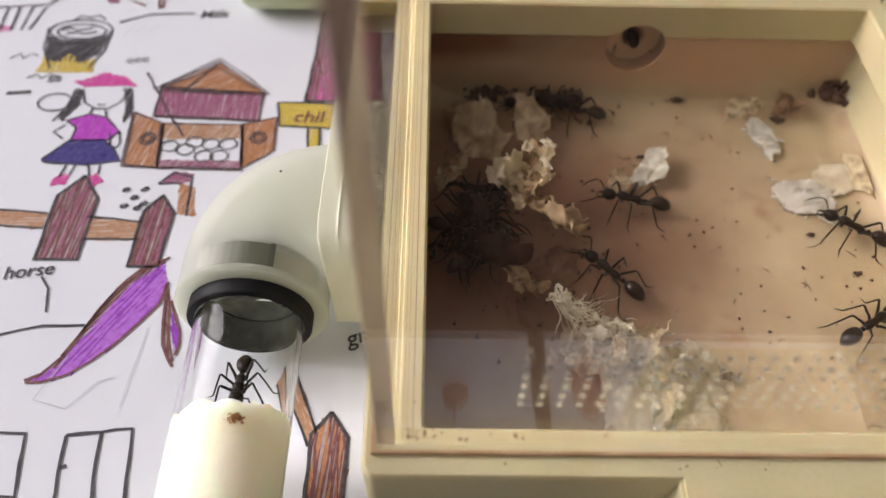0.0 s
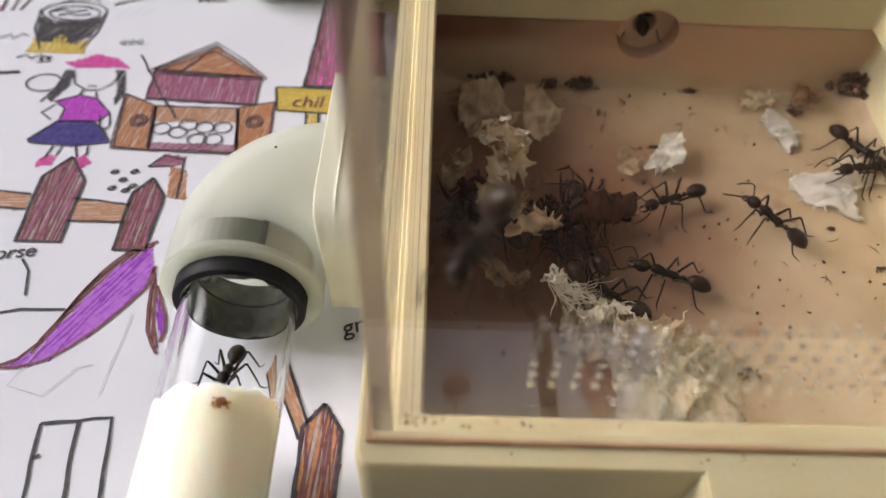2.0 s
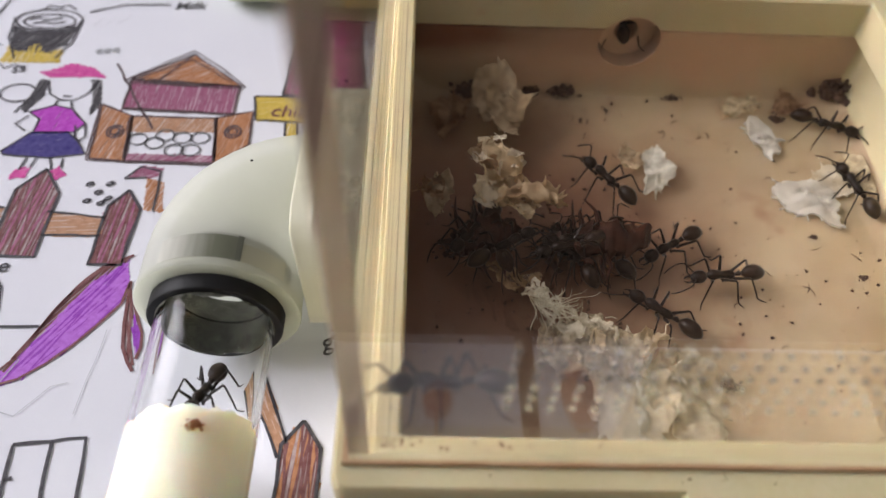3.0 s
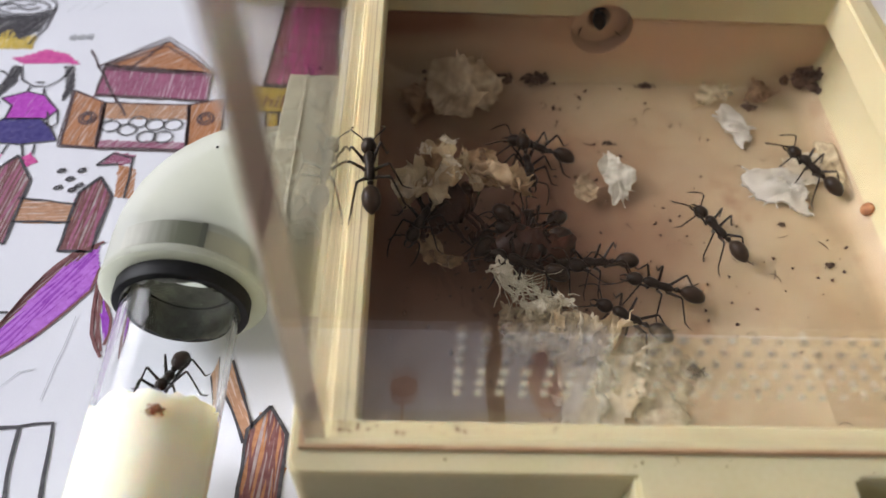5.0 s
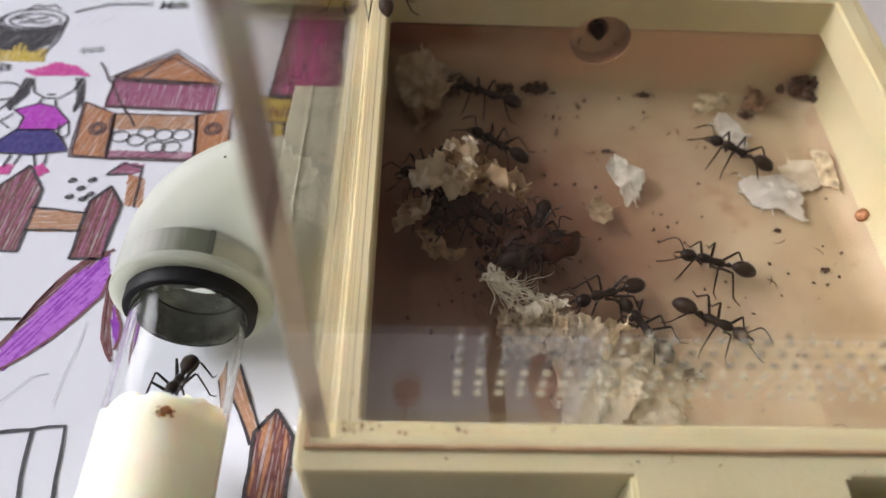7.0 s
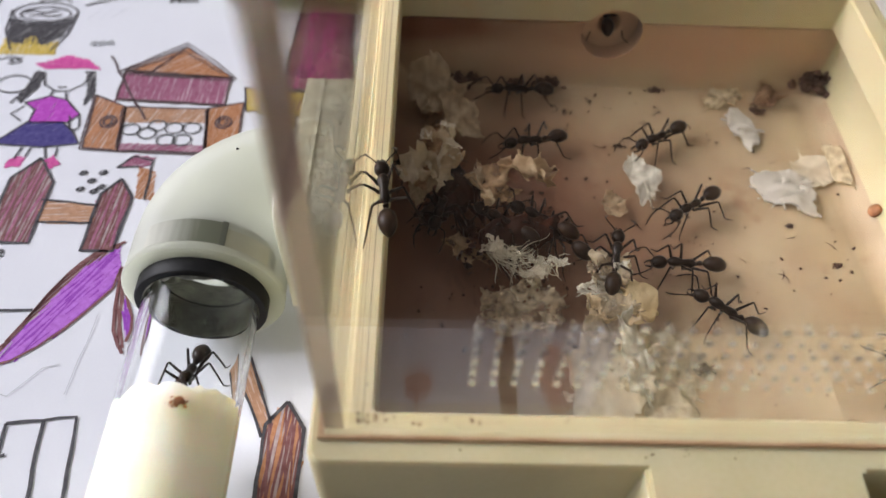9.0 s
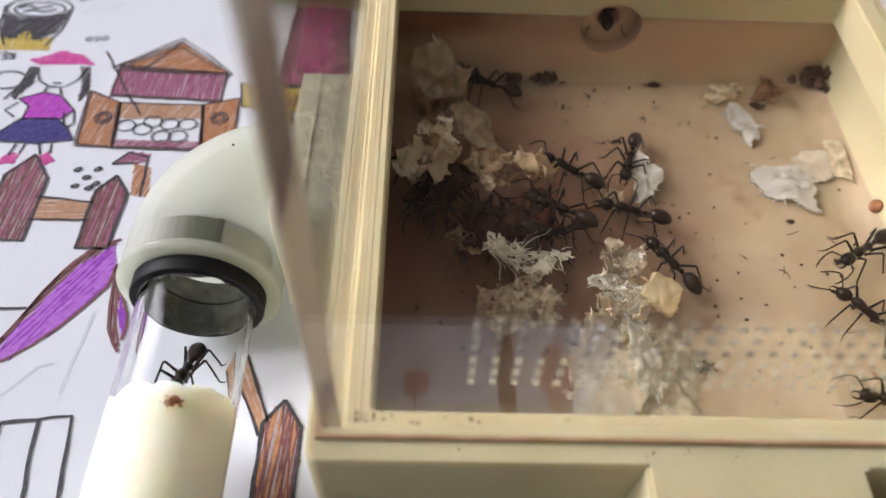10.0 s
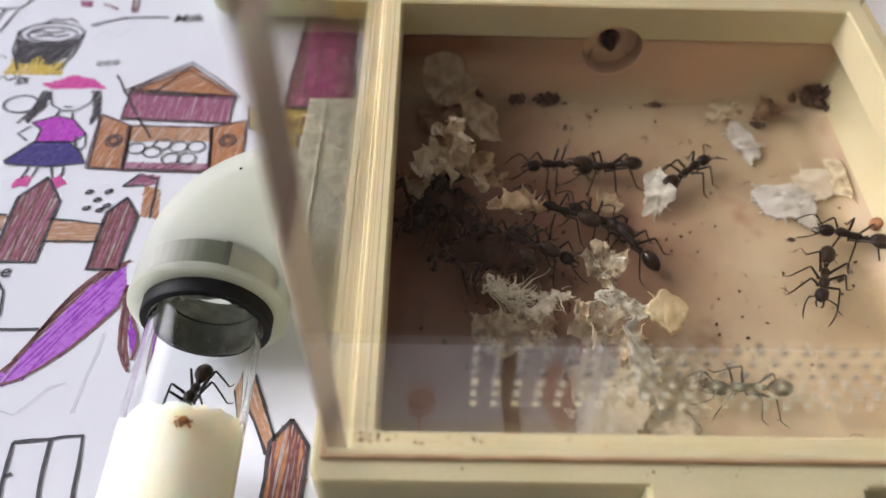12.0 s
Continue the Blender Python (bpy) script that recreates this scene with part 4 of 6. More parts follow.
def torn_sheet(w, h, seed, fold=1.0, jag=0.3, curl=60, rings=13, n=88, tatters=5, lace=0.0, frill=0.6, corner=3, sides=0):
    """A thin torn sheet: ragged outline, rolled about one axis, crumpled at three sizes, with a frilled edge and loose tatters."""
    r = random.Random(seed)
    o = Vector((seed * 3.7, seed * 1.3, seed * 0.71))
    size, turn = (w + h) / 2, seed * 1.9
    c, s = math.cos(turn), math.sin(turn)
    edge = []
    turns = sorted((k + r.uniform(-0.32, 0.32)) * 2 * math.pi / max(1, sides) for k in range(sides))
    far = [r.uniform(0.72, 1.28) for _ in turns]
    for k in range(n):
        a = 2 * math.pi * k / n
        p = Vector((math.cos(a), math.sin(a), 0))
        square = (abs(math.cos(a + turn)) ** corner + abs(math.sin(a + turn)) ** corner) ** (-1 / corner)
        if sides:
            i = max([j for j in range(sides) if turns[j] <= a], default=-1)
            a0, a1 = turns[i] - (2 * math.pi if i < 0 else 0), turns[(i + 1) % sides] + (2 * math.pi if i == sides - 1 else 0)
            r0, r1 = far[i], far[(i + 1) % sides]
            square = min(1.4, r0 * r1 * math.sin(a1 - a0) / max(0.15, r0 * math.sin(a - a0) + r1 * math.sin(a1 - a)))
        q = p + o
        edge.append(max(0.4, square * (1 + jag * (0.75 * noise.noise(q * 1.3) + 0.5 * noise.noise(q * 3.1) + 0.3 * noise.noise(q * 7.5)))))
    bm = bmesh.new()

    def place(x, y, f, a):
        u, v = x * c + y * s, -x * s + y * c
        k = radians(curl) / (size * 0.5) * (0.75 + 0.8 * noise.noise(Vector((v / size * 1.7, 0, seed))))
        k = k if abs(k) > 1e-3 else 1e-3
        u, z = math.sin(u * k) / k, (1 - math.cos(u * k)) / k
        b = Vector((x, y, 0)) / size + o
        p = Vector((u * c - v * s, u * s + v * c, z))
        p += noise.noise_vector(b * 2.1) * (0.17 * fold * size) + noise.noise_vector(b * 5.2) * (0.075 * fold * size) + noise.noise_vector(b * 12) * (0.03 * fold * size)
        p.z += (abs(noise.noise(b * 3.1)) - 0.2) * 0.24 * fold * size
        near = max(0, (f - 0.55) / 0.45) ** 2
        ruffle = noise.noise_vector(Vector((math.cos(a), math.sin(a), f * 0.3)) * 4.2 + o)
        return p + Vector((ruffle.x, ruffle.y, 1.6 * ruffle.z)) * (near * frill * 0.13 * size)

    rows = []
    for i in range(1, rings + 1):
        f = (i / rings) ** 0.8
        row = []
        for k in range(n):
            a = 2 * math.pi * k / n
            rag = 1 + (r.uniform(-0.05, 0.05) * (0.4 + jag) if i == rings else 0)
            reach = f * (1 + (edge[k] - 1) * f) * rag
            row.append(bm.verts.new(place(w / 2 * reach * math.cos(a), h / 2 * reach * math.sin(a), f, a)))
        rows.append(row)
    mid = bm.verts.new(place(0, 0, 0, 0))
    for k in range(n):
        bm.faces.new((mid, rows[0][k], rows[0][(k + 1) % n]))
    for i, (p, q) in enumerate(zip(rows, rows[1:])):
        for k in range(n):
            if lace and 1 < i < rings - 3 and r.random() < lace:
                continue
            bm.faces.new((p[k], q[k], q[(k + 1) % n], p[(k + 1) % n]))
    for _ in range(tatters):
        k = r.randrange(n)
        a, b = rows[-1][k], rows[-1][(k + 1) % n]
        d = (a.co - rows[-3][k].co).normalized()
        last, long = (a, b), r.uniform(0.15, 0.45)
        for j in range(3):
            m = (last[0].co + last[1].co) / 2 + (d + Vector((r.gauss(0, 0.4), r.gauss(0, 0.4), r.uniform(-0.3, 0.5)))) * long
            half = (last[1].co - last[0].co) * (0.4, 0.34, 0.22)[j]
            pair = bm.verts.new(m - half), bm.verts.new(m + half)
            bm.faces.new((last[0], pair[0], pair[1], last[1]))
            last = pair
    return bm


def scrap(name, w, h, seed, fold, material, m, label, category="scrap", group="torn scraps in the nest", thick=0.08, jag=0.3, curl=60, tatters=5, lace=0.0, frill=0.6, corner=3, sides=0):
    ob = part(name, torn_sheet(w, h, seed, fold, jag, curl, tatters=tatters, lace=lace, frill=frill, corner=corner, sides=sides), material, sharp=70)
    md = ob.modifiers.new("thickness", "SOLIDIFY")
    md.thickness, md.offset = thick * MM, 0
    ob.matrix_basis = m
    return tagged(ob, label, category, group)


def shreds(thing, count, seed, size, material, label=""):
    """Smaller torn shreds that cling to a flake."""
    r = random.Random(seed)
    spots = thing.data.vertices
    for k in range(count):
        v = spots[r.randrange(len(spots))].co / MM
        w = size * r.uniform(0.6, 1.3)
        bit = part("shred", torn_sheet(w, w * r.uniform(0.4, 1.0), seed * 7 + k, 0.8, 0.4, r.uniform(50, 160), rings=7, n=46, tatters=2, frill=0.45, sides=r.choice((4, 5, 6))), material, thing, label, sharp=70)
        bit.matrix_basis = at(v.x, v.y, v.z + 0.2, r.uniform(-35, 35), r.uniform(-35, 35), r.uniform(0, 360))
    return thing


# on the floor at the brighter side and by the far wall
near_wad = scrap("tissue_scrap", 12.0, 9.4, 8, 0.3, SNOW, at(67.4, 87.4, 3.7, 0, 0, -32), "large torn white tissue on the nest floor", thick=0.45, jag=0.2, curl=12, tatters=9, frill=0.1, sides=7)
shreds(near_wad, 3, 108, 3.2, SNOW)
far_wad = scrap("tissue_scrap", 5.6, 9.0, 3, 0.35, SNOW, at(63.6, 102.2, 3.7, 0, 0, 14), "torn white tissue on the nest floor", thick=0.45, jag=0.2, curl=15, tatters=6, frill=0.1, sides=6)
shreds(far_wad, 2, 103, 2.4, SNOW)
scrap("shed_flake", 7, 8.5, 5, 0.15, IVORY, at(73.0, 92.8, 3.6, 0, -4, 25), "thin cream flake beside the white tissue", curl=14, frill=0.15, sides=5)
scrap("shed_flake", 6.5, 4.5, 6, 1.0, YELLOWED, at(61.4, 109.6, 3.9, 0, 0, 15), "thin cream flake by the far wall", curl=30)
scrap("shed_flake", 2.6, 8.6, 15, 0.12, YELLOWED, at(77.0, 92.6, 4.9, 0, -40, 2), "cream sheet leaning on the nest wall", thick=0.2, jag=0.12, curl=10, tatters=2, frill=0.2, corner=7)
scrap("shed_flake", 5, 5, 16, 1.2, TAN, at(69.8, 109.6, 4.2), "tan crumpled crumb by the far wall")
scrap("shed_flake", 6, 9, 23, 1.1, TAN, at(9.4, 104.0, 5.0, 8, -8, -10), "tan flake on the nest floor in the dark corner")
# tissue near the front
heap = scrap("tissue_scrap", 11.0, 15, 41, 0.3, IVORY, at(32.6, 51.8, 5.0, 10, 6, 12), "crumpled ivory tissue near the front wall", jag=0.4, curl=45, tatters=9, frill=0.6)
shreds(heap, 4, 141, 3.4, IVORY)
rim = scrap("tissue_scrap", 7, 4, 46, 1.0, CREAM, at(34.6, 58.6, 6.0, 16, 0, -14), "yellowed curled rim of tissue near the front", jag=0.3, curl=90, tatters=3, frill=0.4)
shreds(rim, 3, 146, 2.6, CREAM)
scrap("tissue_scrap", 12, 12, 42, 0.6, VEIL, at(40.6, 52.0, 4.2, 4, 4, 40), "thin pale tissue veil near the front", jag=0.3, curl=25, frill=0.25, tatters=3)

# soil trodden into the floor round the pile
SOILED = surface("trodden_brown_soil", (0.12, 0.052, 0.028), (0.22, 0.115, 0.065), 6, 0.4, 0.65, 0.1)
bm = bmesh.new()
rows = []
for i in range(1, 16):
    row = []
    for k in range(56):
        w, f = 2 * math.pi * k / 56, i / 15
        c = Vector((math.cos(w), math.sin(w), 2.7))
        reach = f * (1 + f * (0.35 * noise.noise(c * 1.2) + 0.12 * noise.noise(c * 3.0)))
        row.append(bm.verts.new((17.5 + 10 * reach * c.x, 78.0 + 15 * reach * c.y, 3.3 - 0.2 * f + 0.12 * noise.noise(Vector((i, k, 0.5))))))
    rows.append(row)
for p, q in zip(rows, rows[1:]):
    for k in range(56):
        bm.faces.new((p[k], p[(k + 1) % 56], q[(k + 1) % 56], q[k]))
bm.faces.new(rows[0])
for v in bm.verts:
    v.co.x = max(v.co.x, 5.2)
tagged(part("trodden_soil", bm, SOILED), "brown soil trodden into the floor round the pile", "soil", kind="stuff")

# dark heap under the flakes
bm = bmesh.new()
N = 40
for i in range(N + 1):
    for j in range(N + 1):
        u, v = 2 * i / N - 1, 2 * j / N - 1
        x, y = 24.0 + 9 * u, 73.5 + 9 * v
        d = math.hypot(u, v) * (1.05 + 0.75 * noise.noise(Vector((x * 0.13, y * 0.13, 8))) + 0.3 * noise.noise(Vector((x * 0.4, y * 0.4, 3))))
        z = 2.4 + 1.7 * max(0, 1 - d) ** 1.2 * (0.85 + 0.5 * noise.noise(Vector((x * 0.3, y * 0.3, 4)))) + 0.8 * max(0, 1 - d) * noise.noise(Vector((x * 0.9, y * 0.9, 1)))
        bm.verts.new((x, y, z))
bm.verts.ensure_lookup_table()
for i in range(N):
    for j in range(N):
        q = [i * (N + 1) + j, (i + 1) * (N + 1) + j, (i + 1) * (N + 1) + j + 1, i * (N + 1) + j + 1]
        if max(bm.verts[k].co.z for k in q) > 2.9:
            bm.faces.new([bm.verts[k] for k in q])
bmesh.ops.delete(bm, geom=[v for v in bm.verts if not v.link_faces], context="VERTS")
tagged(part("nest_debris", bm, NEST, sharp=60), "brown heap of nest debris under the flakes", "debris", kind="stuff")


def crumb(bm, x, y, z, r, seed):
    """One small irregular grain."""
    g = random.Random(seed)
    m = Matrix.Translation((x, y, z)) @ Euler((g.uniform(0, 6), g.uniform(0, 6), g.uniform(0, 6))).to_matrix().to_4x4() @ Matrix.Diagonal((r * g.uniform(0.7, 1.9), r, r * g.uniform(0.6, 1.0), 1))
    vs = bmesh.ops.create_icosphere(bm, subdivisions=1, radius=1.0, matrix=m)["verts"]
    for v in vs:
        v.co += Vector((g.uniform(-1, 1), g.uniform(-1, 1), g.uniform(-1, 1))) * r * 0.42


bm = bmesh.new()
g = random.Random(11)
for k in range(340):
    x, y = (g.uniform(24, 78), g.uniform(39, 113)) if k < 280 else (g.uniform(6, 40), g.uniform(104, 114))
    crumb(bm, x, y, 3.25, g.choice((0.05, 0.06, 0.08, 0.1, 0.13, 0.17, 0.26)), k)
for k in range(200):
    x, y = g.gauss(20, 9), g.gauss(74, 10)
    if 5 < x < 40 and 42 < y < 108:
        crumb(bm, x, y, 3.3, g.choice((0.08, 0.12, 0.18, 0.3)), 1000 + k)
for k in range(34):  # thin bits of leg and hair
    x, y, a = g.uniform(26, 76), g.uniform(42, 110), g.uniform(0, 6.3)
    long, bend_by = g.uniform(0.3, 0.7), g.uniform(-0.7, 0.7)
    pts = []
    for _ in range(5):
        pts.append(Vector((x, y, 3.2)))
        x, y, a = x + long * math.cos(a), y + long * math.sin(a), a + bend_by
    tube_along(bm, pts, [0.05, 0.07, 0.07, 0.05, 0.03], 4)
tagged(part("floor_crumbs", bm, SOIL, smooth=False), "dark crumbs scattered over the nest floor", "crumbs", kind="stuff")
bm = bmesh.new()
for k in range(30):
    crumb(bm, 1.5 + 34 * g.random() ** 2.2, g.uniform(36.1, 37.4), 23.43, g.uniform(0.04, 0.13), 400 + k)
for k in range(14):
    crumb(bm, g.uniform(30, 80), g.uniform(31.5, 33.2), 22.93, g.uniform(0.06, 0.13), 500 + k)
for x, y, r in ((4.4, 36.6, 0.2), (5.2, 37.0, 0.16), (7.2, 36.3, 0.24), (7.9, 36.2, 0.3), (10.6, 36.9, 0.16), (1.6, 36.5, 0.26), (2.6, 36.3, 0.2), (3.4, 37.0, 0.22), (13.2, 36.7, 0.3), (2.2, 40.5, 0.14), (14.0, 36.4, 0.22), (23.0, 36.7, 0.15), (12.0, 32.6, 0.13), (-1.4, 34.6, 0.22)):
    first = len(bm.verts)
    crumb(bm, x, y, 0, r, int(x * 10))
    bm.verts.ensure_lookup_table()
    for v in bm.verts[first:]:
        v.co.z = (22.94 if y < 34 else 23.42) + 0.12 * v.co.z
tagged(part("rim_dirt", bm, DIRT), "brown dirt specks on the tray's rim", "dirt", kind="stuff")


def clump(name, x, y, z, r, seed, material, label, spread=1.0):
    bm = bmesh.new()
    g = random.Random(seed)
    for k in range(14 if r > 1.4 else 3):  # dry bits of leg that stick out
        a, long = g.uniform(0, 6.3), r * g.uniform(0.3, 0.7)
        p = Vector((x + g.gauss(0, r * 0.3), y + g.gauss(0, r * 0.25), z - 0.3))
        e = p + Vector((math.cos(a), math.sin(a) * 0.7, g.uniform(-0.1, 0.5))) * long
        tube_along(bm, [p, p.lerp(e, 0.5) + Vector((0, 0, 0.25)), e], [0.13, 0.1, 0.04], 4)
    for k in range(80):
        crumb(bm, x + g.gauss(0, r * 0.5) * spread, y + g.gauss(0, r * 0.36), z - 0.4 + abs(g.gauss(0, r * 0.3)), r * g.uniform(0.06, 0.26), seed * 50 + k)
    return tagged(part(name, bm, material, smooth=False), label, "debris", "dark lumps on the nest floor")


clump("debris_lump", 77.9, 111.4, 6.0, 3.4, 1, SOIL, "dark lump of dry debris in the nest corner", 0.8)
clump("debris_lump", 29.4, 111.8, 4.2, 2.0, 2, SOIL, "dark lump of debris by the far wall")
clump("debris_lump", 23.8, 111.8, 4.0, 1.5, 3, SOIL, "dark lump of debris by the far wall")
clump("debris_lump", 13.0, 111.0, 4.4, 2.8, 9, SOIL, "dark lump of debris in the shaded corner")
clump("debris_lump", 49.4, 111.6, 3.6, 0.9, 4, SOIL, "small dark scrap by the far wall", 1.6)
clump("debris_lump", 66.8, 106.0, 4.4, 1.2, 5, SOIL, "dark grain beside the white tissue")
clump("debris_lump", 66.2, 80.2, 3.5, 0.6, 6, SOIL, "small dark grain beside the tissue")
clump("debris_lump", 71.5, 72.6, 3.4, 0.7, 7, SOIL, "small dark grain on the nest floor")
clump("debris_lump", 40.9, 97.0, 3.4, 0.6, 8, SOIL, "small dark twig on the nest floor", 1.8)
clump("debris_lump", 46.8, 54.0, 4.0, 1.2, 12, SOIL, "dark grain near the front wall")
seed_dot = tagged(part("seed", bmesh.new(), RUST), "small round orange-brown seed stuck to the wall", "seed")
bm = bmesh.new()
bmesh.ops.create_uvsphere(bm, u_segments=16, v_segments=10, radius=1.0, matrix=Matrix.Translation((79.0, 81.6, 6.0)) @ Euler((0, radians(35), 0)).to_matrix().to_4x4() @ Matrix.Diagonal((0.6, 1.1, 1.1, 1)))
seed_dot.data = mesh_of(bm)
seed_dot.data.materials.append(RUST)
clump("debris_lump", -18.9, 39.6, 18.1, 0.85, 21, RUST, "brown food crumbs on the cotton plug")

# prey that the ants pull to and fro
PREY = surface("glossy_red_brown_shell", (0.006, 0.003, 0.002), (0.056, 0.017, 0.008), 2.2, 0.2, 0.34, 0.1, spec=0.2)


def prey_of(label, length, width, seed):
    """Broken insect remains: a ringed abdomen, a crushed thorax and stubs of legs."""
    g = random.Random(seed)
    body = empty("prey_remains", at(0, 0, 0), label, "insect remains", "prey in the nest pile")
    pts, radii = [], []
    for k in range(29):
        f = k / 28
        swell = math.sin(math.pi * (0.08 + 0.86 * f)) ** 0.6
        pts.append((length * (f - 0.45), 0.5 * math.sin(f * 3), 0.3 * math.sin(f * 5)))
        radii.append(width / 2 * swell * (1.0, 1.0, 0.99, 0.93)[k % 4])
    bm = bmesh.new()
    tube_along(bm, pts, radii, 14)
    for v in bm.verts:
        v.co.z *= 0.7
        v.co += Vector((1, 1, 0.6)) * (0.9 * noise.noise(v.co * 0.45 + Vector((seed, 0, 0))) + 0.5 * noise.noise(v.co * 1.3))
    part("abdomen", bm, PREY, body)
    bm = bmesh.new()
    for k in range(34):
        crumb(bm, -length * 0.5 + g.gauss(0, 1.5), g.gauss(0, width * 0.3), g.gauss(0.5, 0.7), g.uniform(0.25, 0.75), seed * 31 + k)
    part("crushed_thorax", bm, PREY, body)
    for k in range(6):
        p = Vector((length * g.uniform(-0.5, 0.2), g.choice((-1, 1)) * width * 0.4, 0.4))
        d = Vector((g.uniform(-0.6, 0.6), p.y, g.uniform(-0.2, 1.2))).normalized()
        e = Vector((g.uniform(-1, 1), p.y * 0.5, g.uniform(-1.0, 0.2))).normalized()
        bm = bmesh.new()
        tube_along(bm, [p, p + d * 1.6, p + d * 2.6, p + d * 2.8 + e * 1.2, p + d * 2.8 + e * 2.4], [0.34, 0.4, 0.26, 0.18, 0.06], 6)
        part("leg", bm, PREY, body)
    return body


prey = prey_of("glossy dark red-brown insect remains in the nest pile", 11.5, 6.0, 3)
prey_two = prey_of("dark broken insect remains under the flakes", 9.0, 6.0, 8)

# pieces that the ants drag
frilly_flake = scrap("shed_flake", 11, 7.5, 51, 0.9, CREAM, at(0, 0, 0), "cream-white frilly flake dragged with the prey", jag=0.5, curl=100, tatters=8, frill=0.9)
buff_curl = scrap("shed_flake", 7.5, 5.5, 52, 0.8, BUFF, at(0, 0, 0), "buff curled flake dragged with the prey", jag=0.3, curl=170, tatters=5, frill=0.6)
smooth_flake = scrap("shed_flake", 9, 7, 55, 0.9, GAUZE, at(0, 0, 0), "pale smooth flake on top of the prey", jag=0.25, curl=90, tatters=5, sides=6)
left_flap = scrap("shed_flake", 6, 10.5, 56, 0.7, SKIN, at(0, 0, 0), "tan-pink torn flap beside the prey", jag=0.25, curl=80, tatters=7, frill=0.6, sides=5)
low_flake = scrap("shed_flake", 6.5, 6, 57, 0.6, GAUZE, at(0, 0, 0), "pale pointed flake under the prey", jag=0.2, curl=50, tatters=4, frill=0.3, sides=4)
veil_one = scrap("shed_flake", 10, 13, 21, 0.28, SKIN, at(0, 0, 0), "large pale gauzy flake leaning by the far wall", jag=0.25, curl=50, tatters=4, frill=0.15, sides=6)
veil_two = scrap("shed_flake", 8.5, 11, 24, 0.28, SKIN, at(0, 0, 0), "thin translucent flake leaning by the far wall", jag=0.25, curl=55, frill=0.15, sides=5)
white_flake = scrap("tissue_scrap", 5.8, 9.8, 53, 0.42, PALE, at(0, 0, 0), "white tissue flake shifted by the ants", jag=0.34, curl=62, tatters=5, frill=0.35, sides=5)
white_wing = scrap("tissue_scrap", 4.0, 5.0, 59, 0.5, SKIN, at(0, 0, 0), "small cream tissue shred beside the larger flake", jag=0.3, curl=60)
yellow_chip = scrap("food_chip", 5.0, 4.8, 54, 0.22, YELLOW_CHIP, at(0, 0, 0), "yellow crumbly food chip in the nest pile", "food", thick=1.0, jag=0.12, curl=12, tatters=2, frill=0.2, corner=9)
lace_piece = scrap("tissue_scrap", 7, 6, 58, 1.1, VEIL, at(0, 0, 0), "clear lacy tissue pulled along with the food chip", jag=0.4, curl=70, lace=0.08, tatters=5)
net_strip = scrap("tissue_scrap", 8, 3, 44, 0.6, WHITE_TISSUE, at(0, 0, 0), "white net-like tissue strip in the nest pile", jag=0.2, curl=20, lace=0.3, tatters=3)
gauze_low = scrap("tissue_scrap", 11, 8, 47, 0.8, VEIL, at(0, 0, 0), "thin translucent tissue under the fibres", jag=0.4, curl=50, tatters=6, frill=0.6, lace=0.05)
brown_gauze = scrap("tissue_scrap", 9, 6, 48, 0.6, VEIL, at(0, 0, 0), "brownish translucent tissue under the food chip", jag=0.3, curl=50, tatters=3, frill=0.3)
veil_strip = scrap("tissue_scrap", 4, 12, 43, 0.8, PALE, at(0, 0, 0), "curled thin white tissue strip near the front", jag=0.35, curl=60, tatters=5)
for thing, count, seed, size, material in ((frilly_flake, 7, 151, 4.2, IVORY), (frilly_flake, 3, 161, 3.2, TAN), (buff_curl, 4, 152, 3.0, BUFF), (smooth_flake, 4, 155, 3.6, CREAM), (left_flap, 4, 156, 3.0, TAN),
                                           (veil_one, 2, 121, 4.0, SKIN), (gauze_low, 3, 147, 4.0, VEIL), (brown_gauze, 3, 148, 3.0, CREAM), (lace_piece, 3, 158, 2.8, PALE)):
    shreds(thing, count, seed, size, material)
fibres = bmesh.new()
g = random.Random(23)
for k in range(64):
    first = k % 4 != 0
    p = Vector((g.uniform(-5.6, -2.0), g.gauss(1.3, 0.8), 1.6 + g.gauss(0, 0.4))) if first else Vector((g.uniform(-3, 5.5), g.gauss(-0.6, 0.9), 0.9 + g.gauss(0, 0.4)))
    d = Vector((g.uniform(0.2, 1.0), g.uniform(-0.9, -0.1), g.uniform(-0.35, 0.1))).normalized() if first else Vector((g.gauss(0, 1), g.gauss(0, 0.6), g.gauss(0, 0.2))).normalized()
    wave, turn, pts, wide = g.uniform(0, 6.3), g.uniform(-9, 16), [], g.choice((0.04, 0.05, 0.06, 0.09, 0.13))
    step = g.uniform(0.35, 0.8) if first else g.uniform(0.2, 0.5)
    for i in range(10):
        pts.append(p.copy())
        d = (Matrix.Rotation(radians(turn + 16 * math.sin(wave + i * 0.9)), 3, "Z") @ d + Vector((0, 0, g.gauss(0, 0.09)))).normalized()
        p += d * step
    tube_along(fibres, pts, [wide * f for f in (1.3, 1.1, 1, 1, 0.95, 0.9, 0.85, 0.75, 0.6, 0.35)], 4)
tuft = tagged(part("fibre_tuft", fibres, COTTON_FIBRE), "tuft of pale cotton fibres in the nest pile", "fibres")
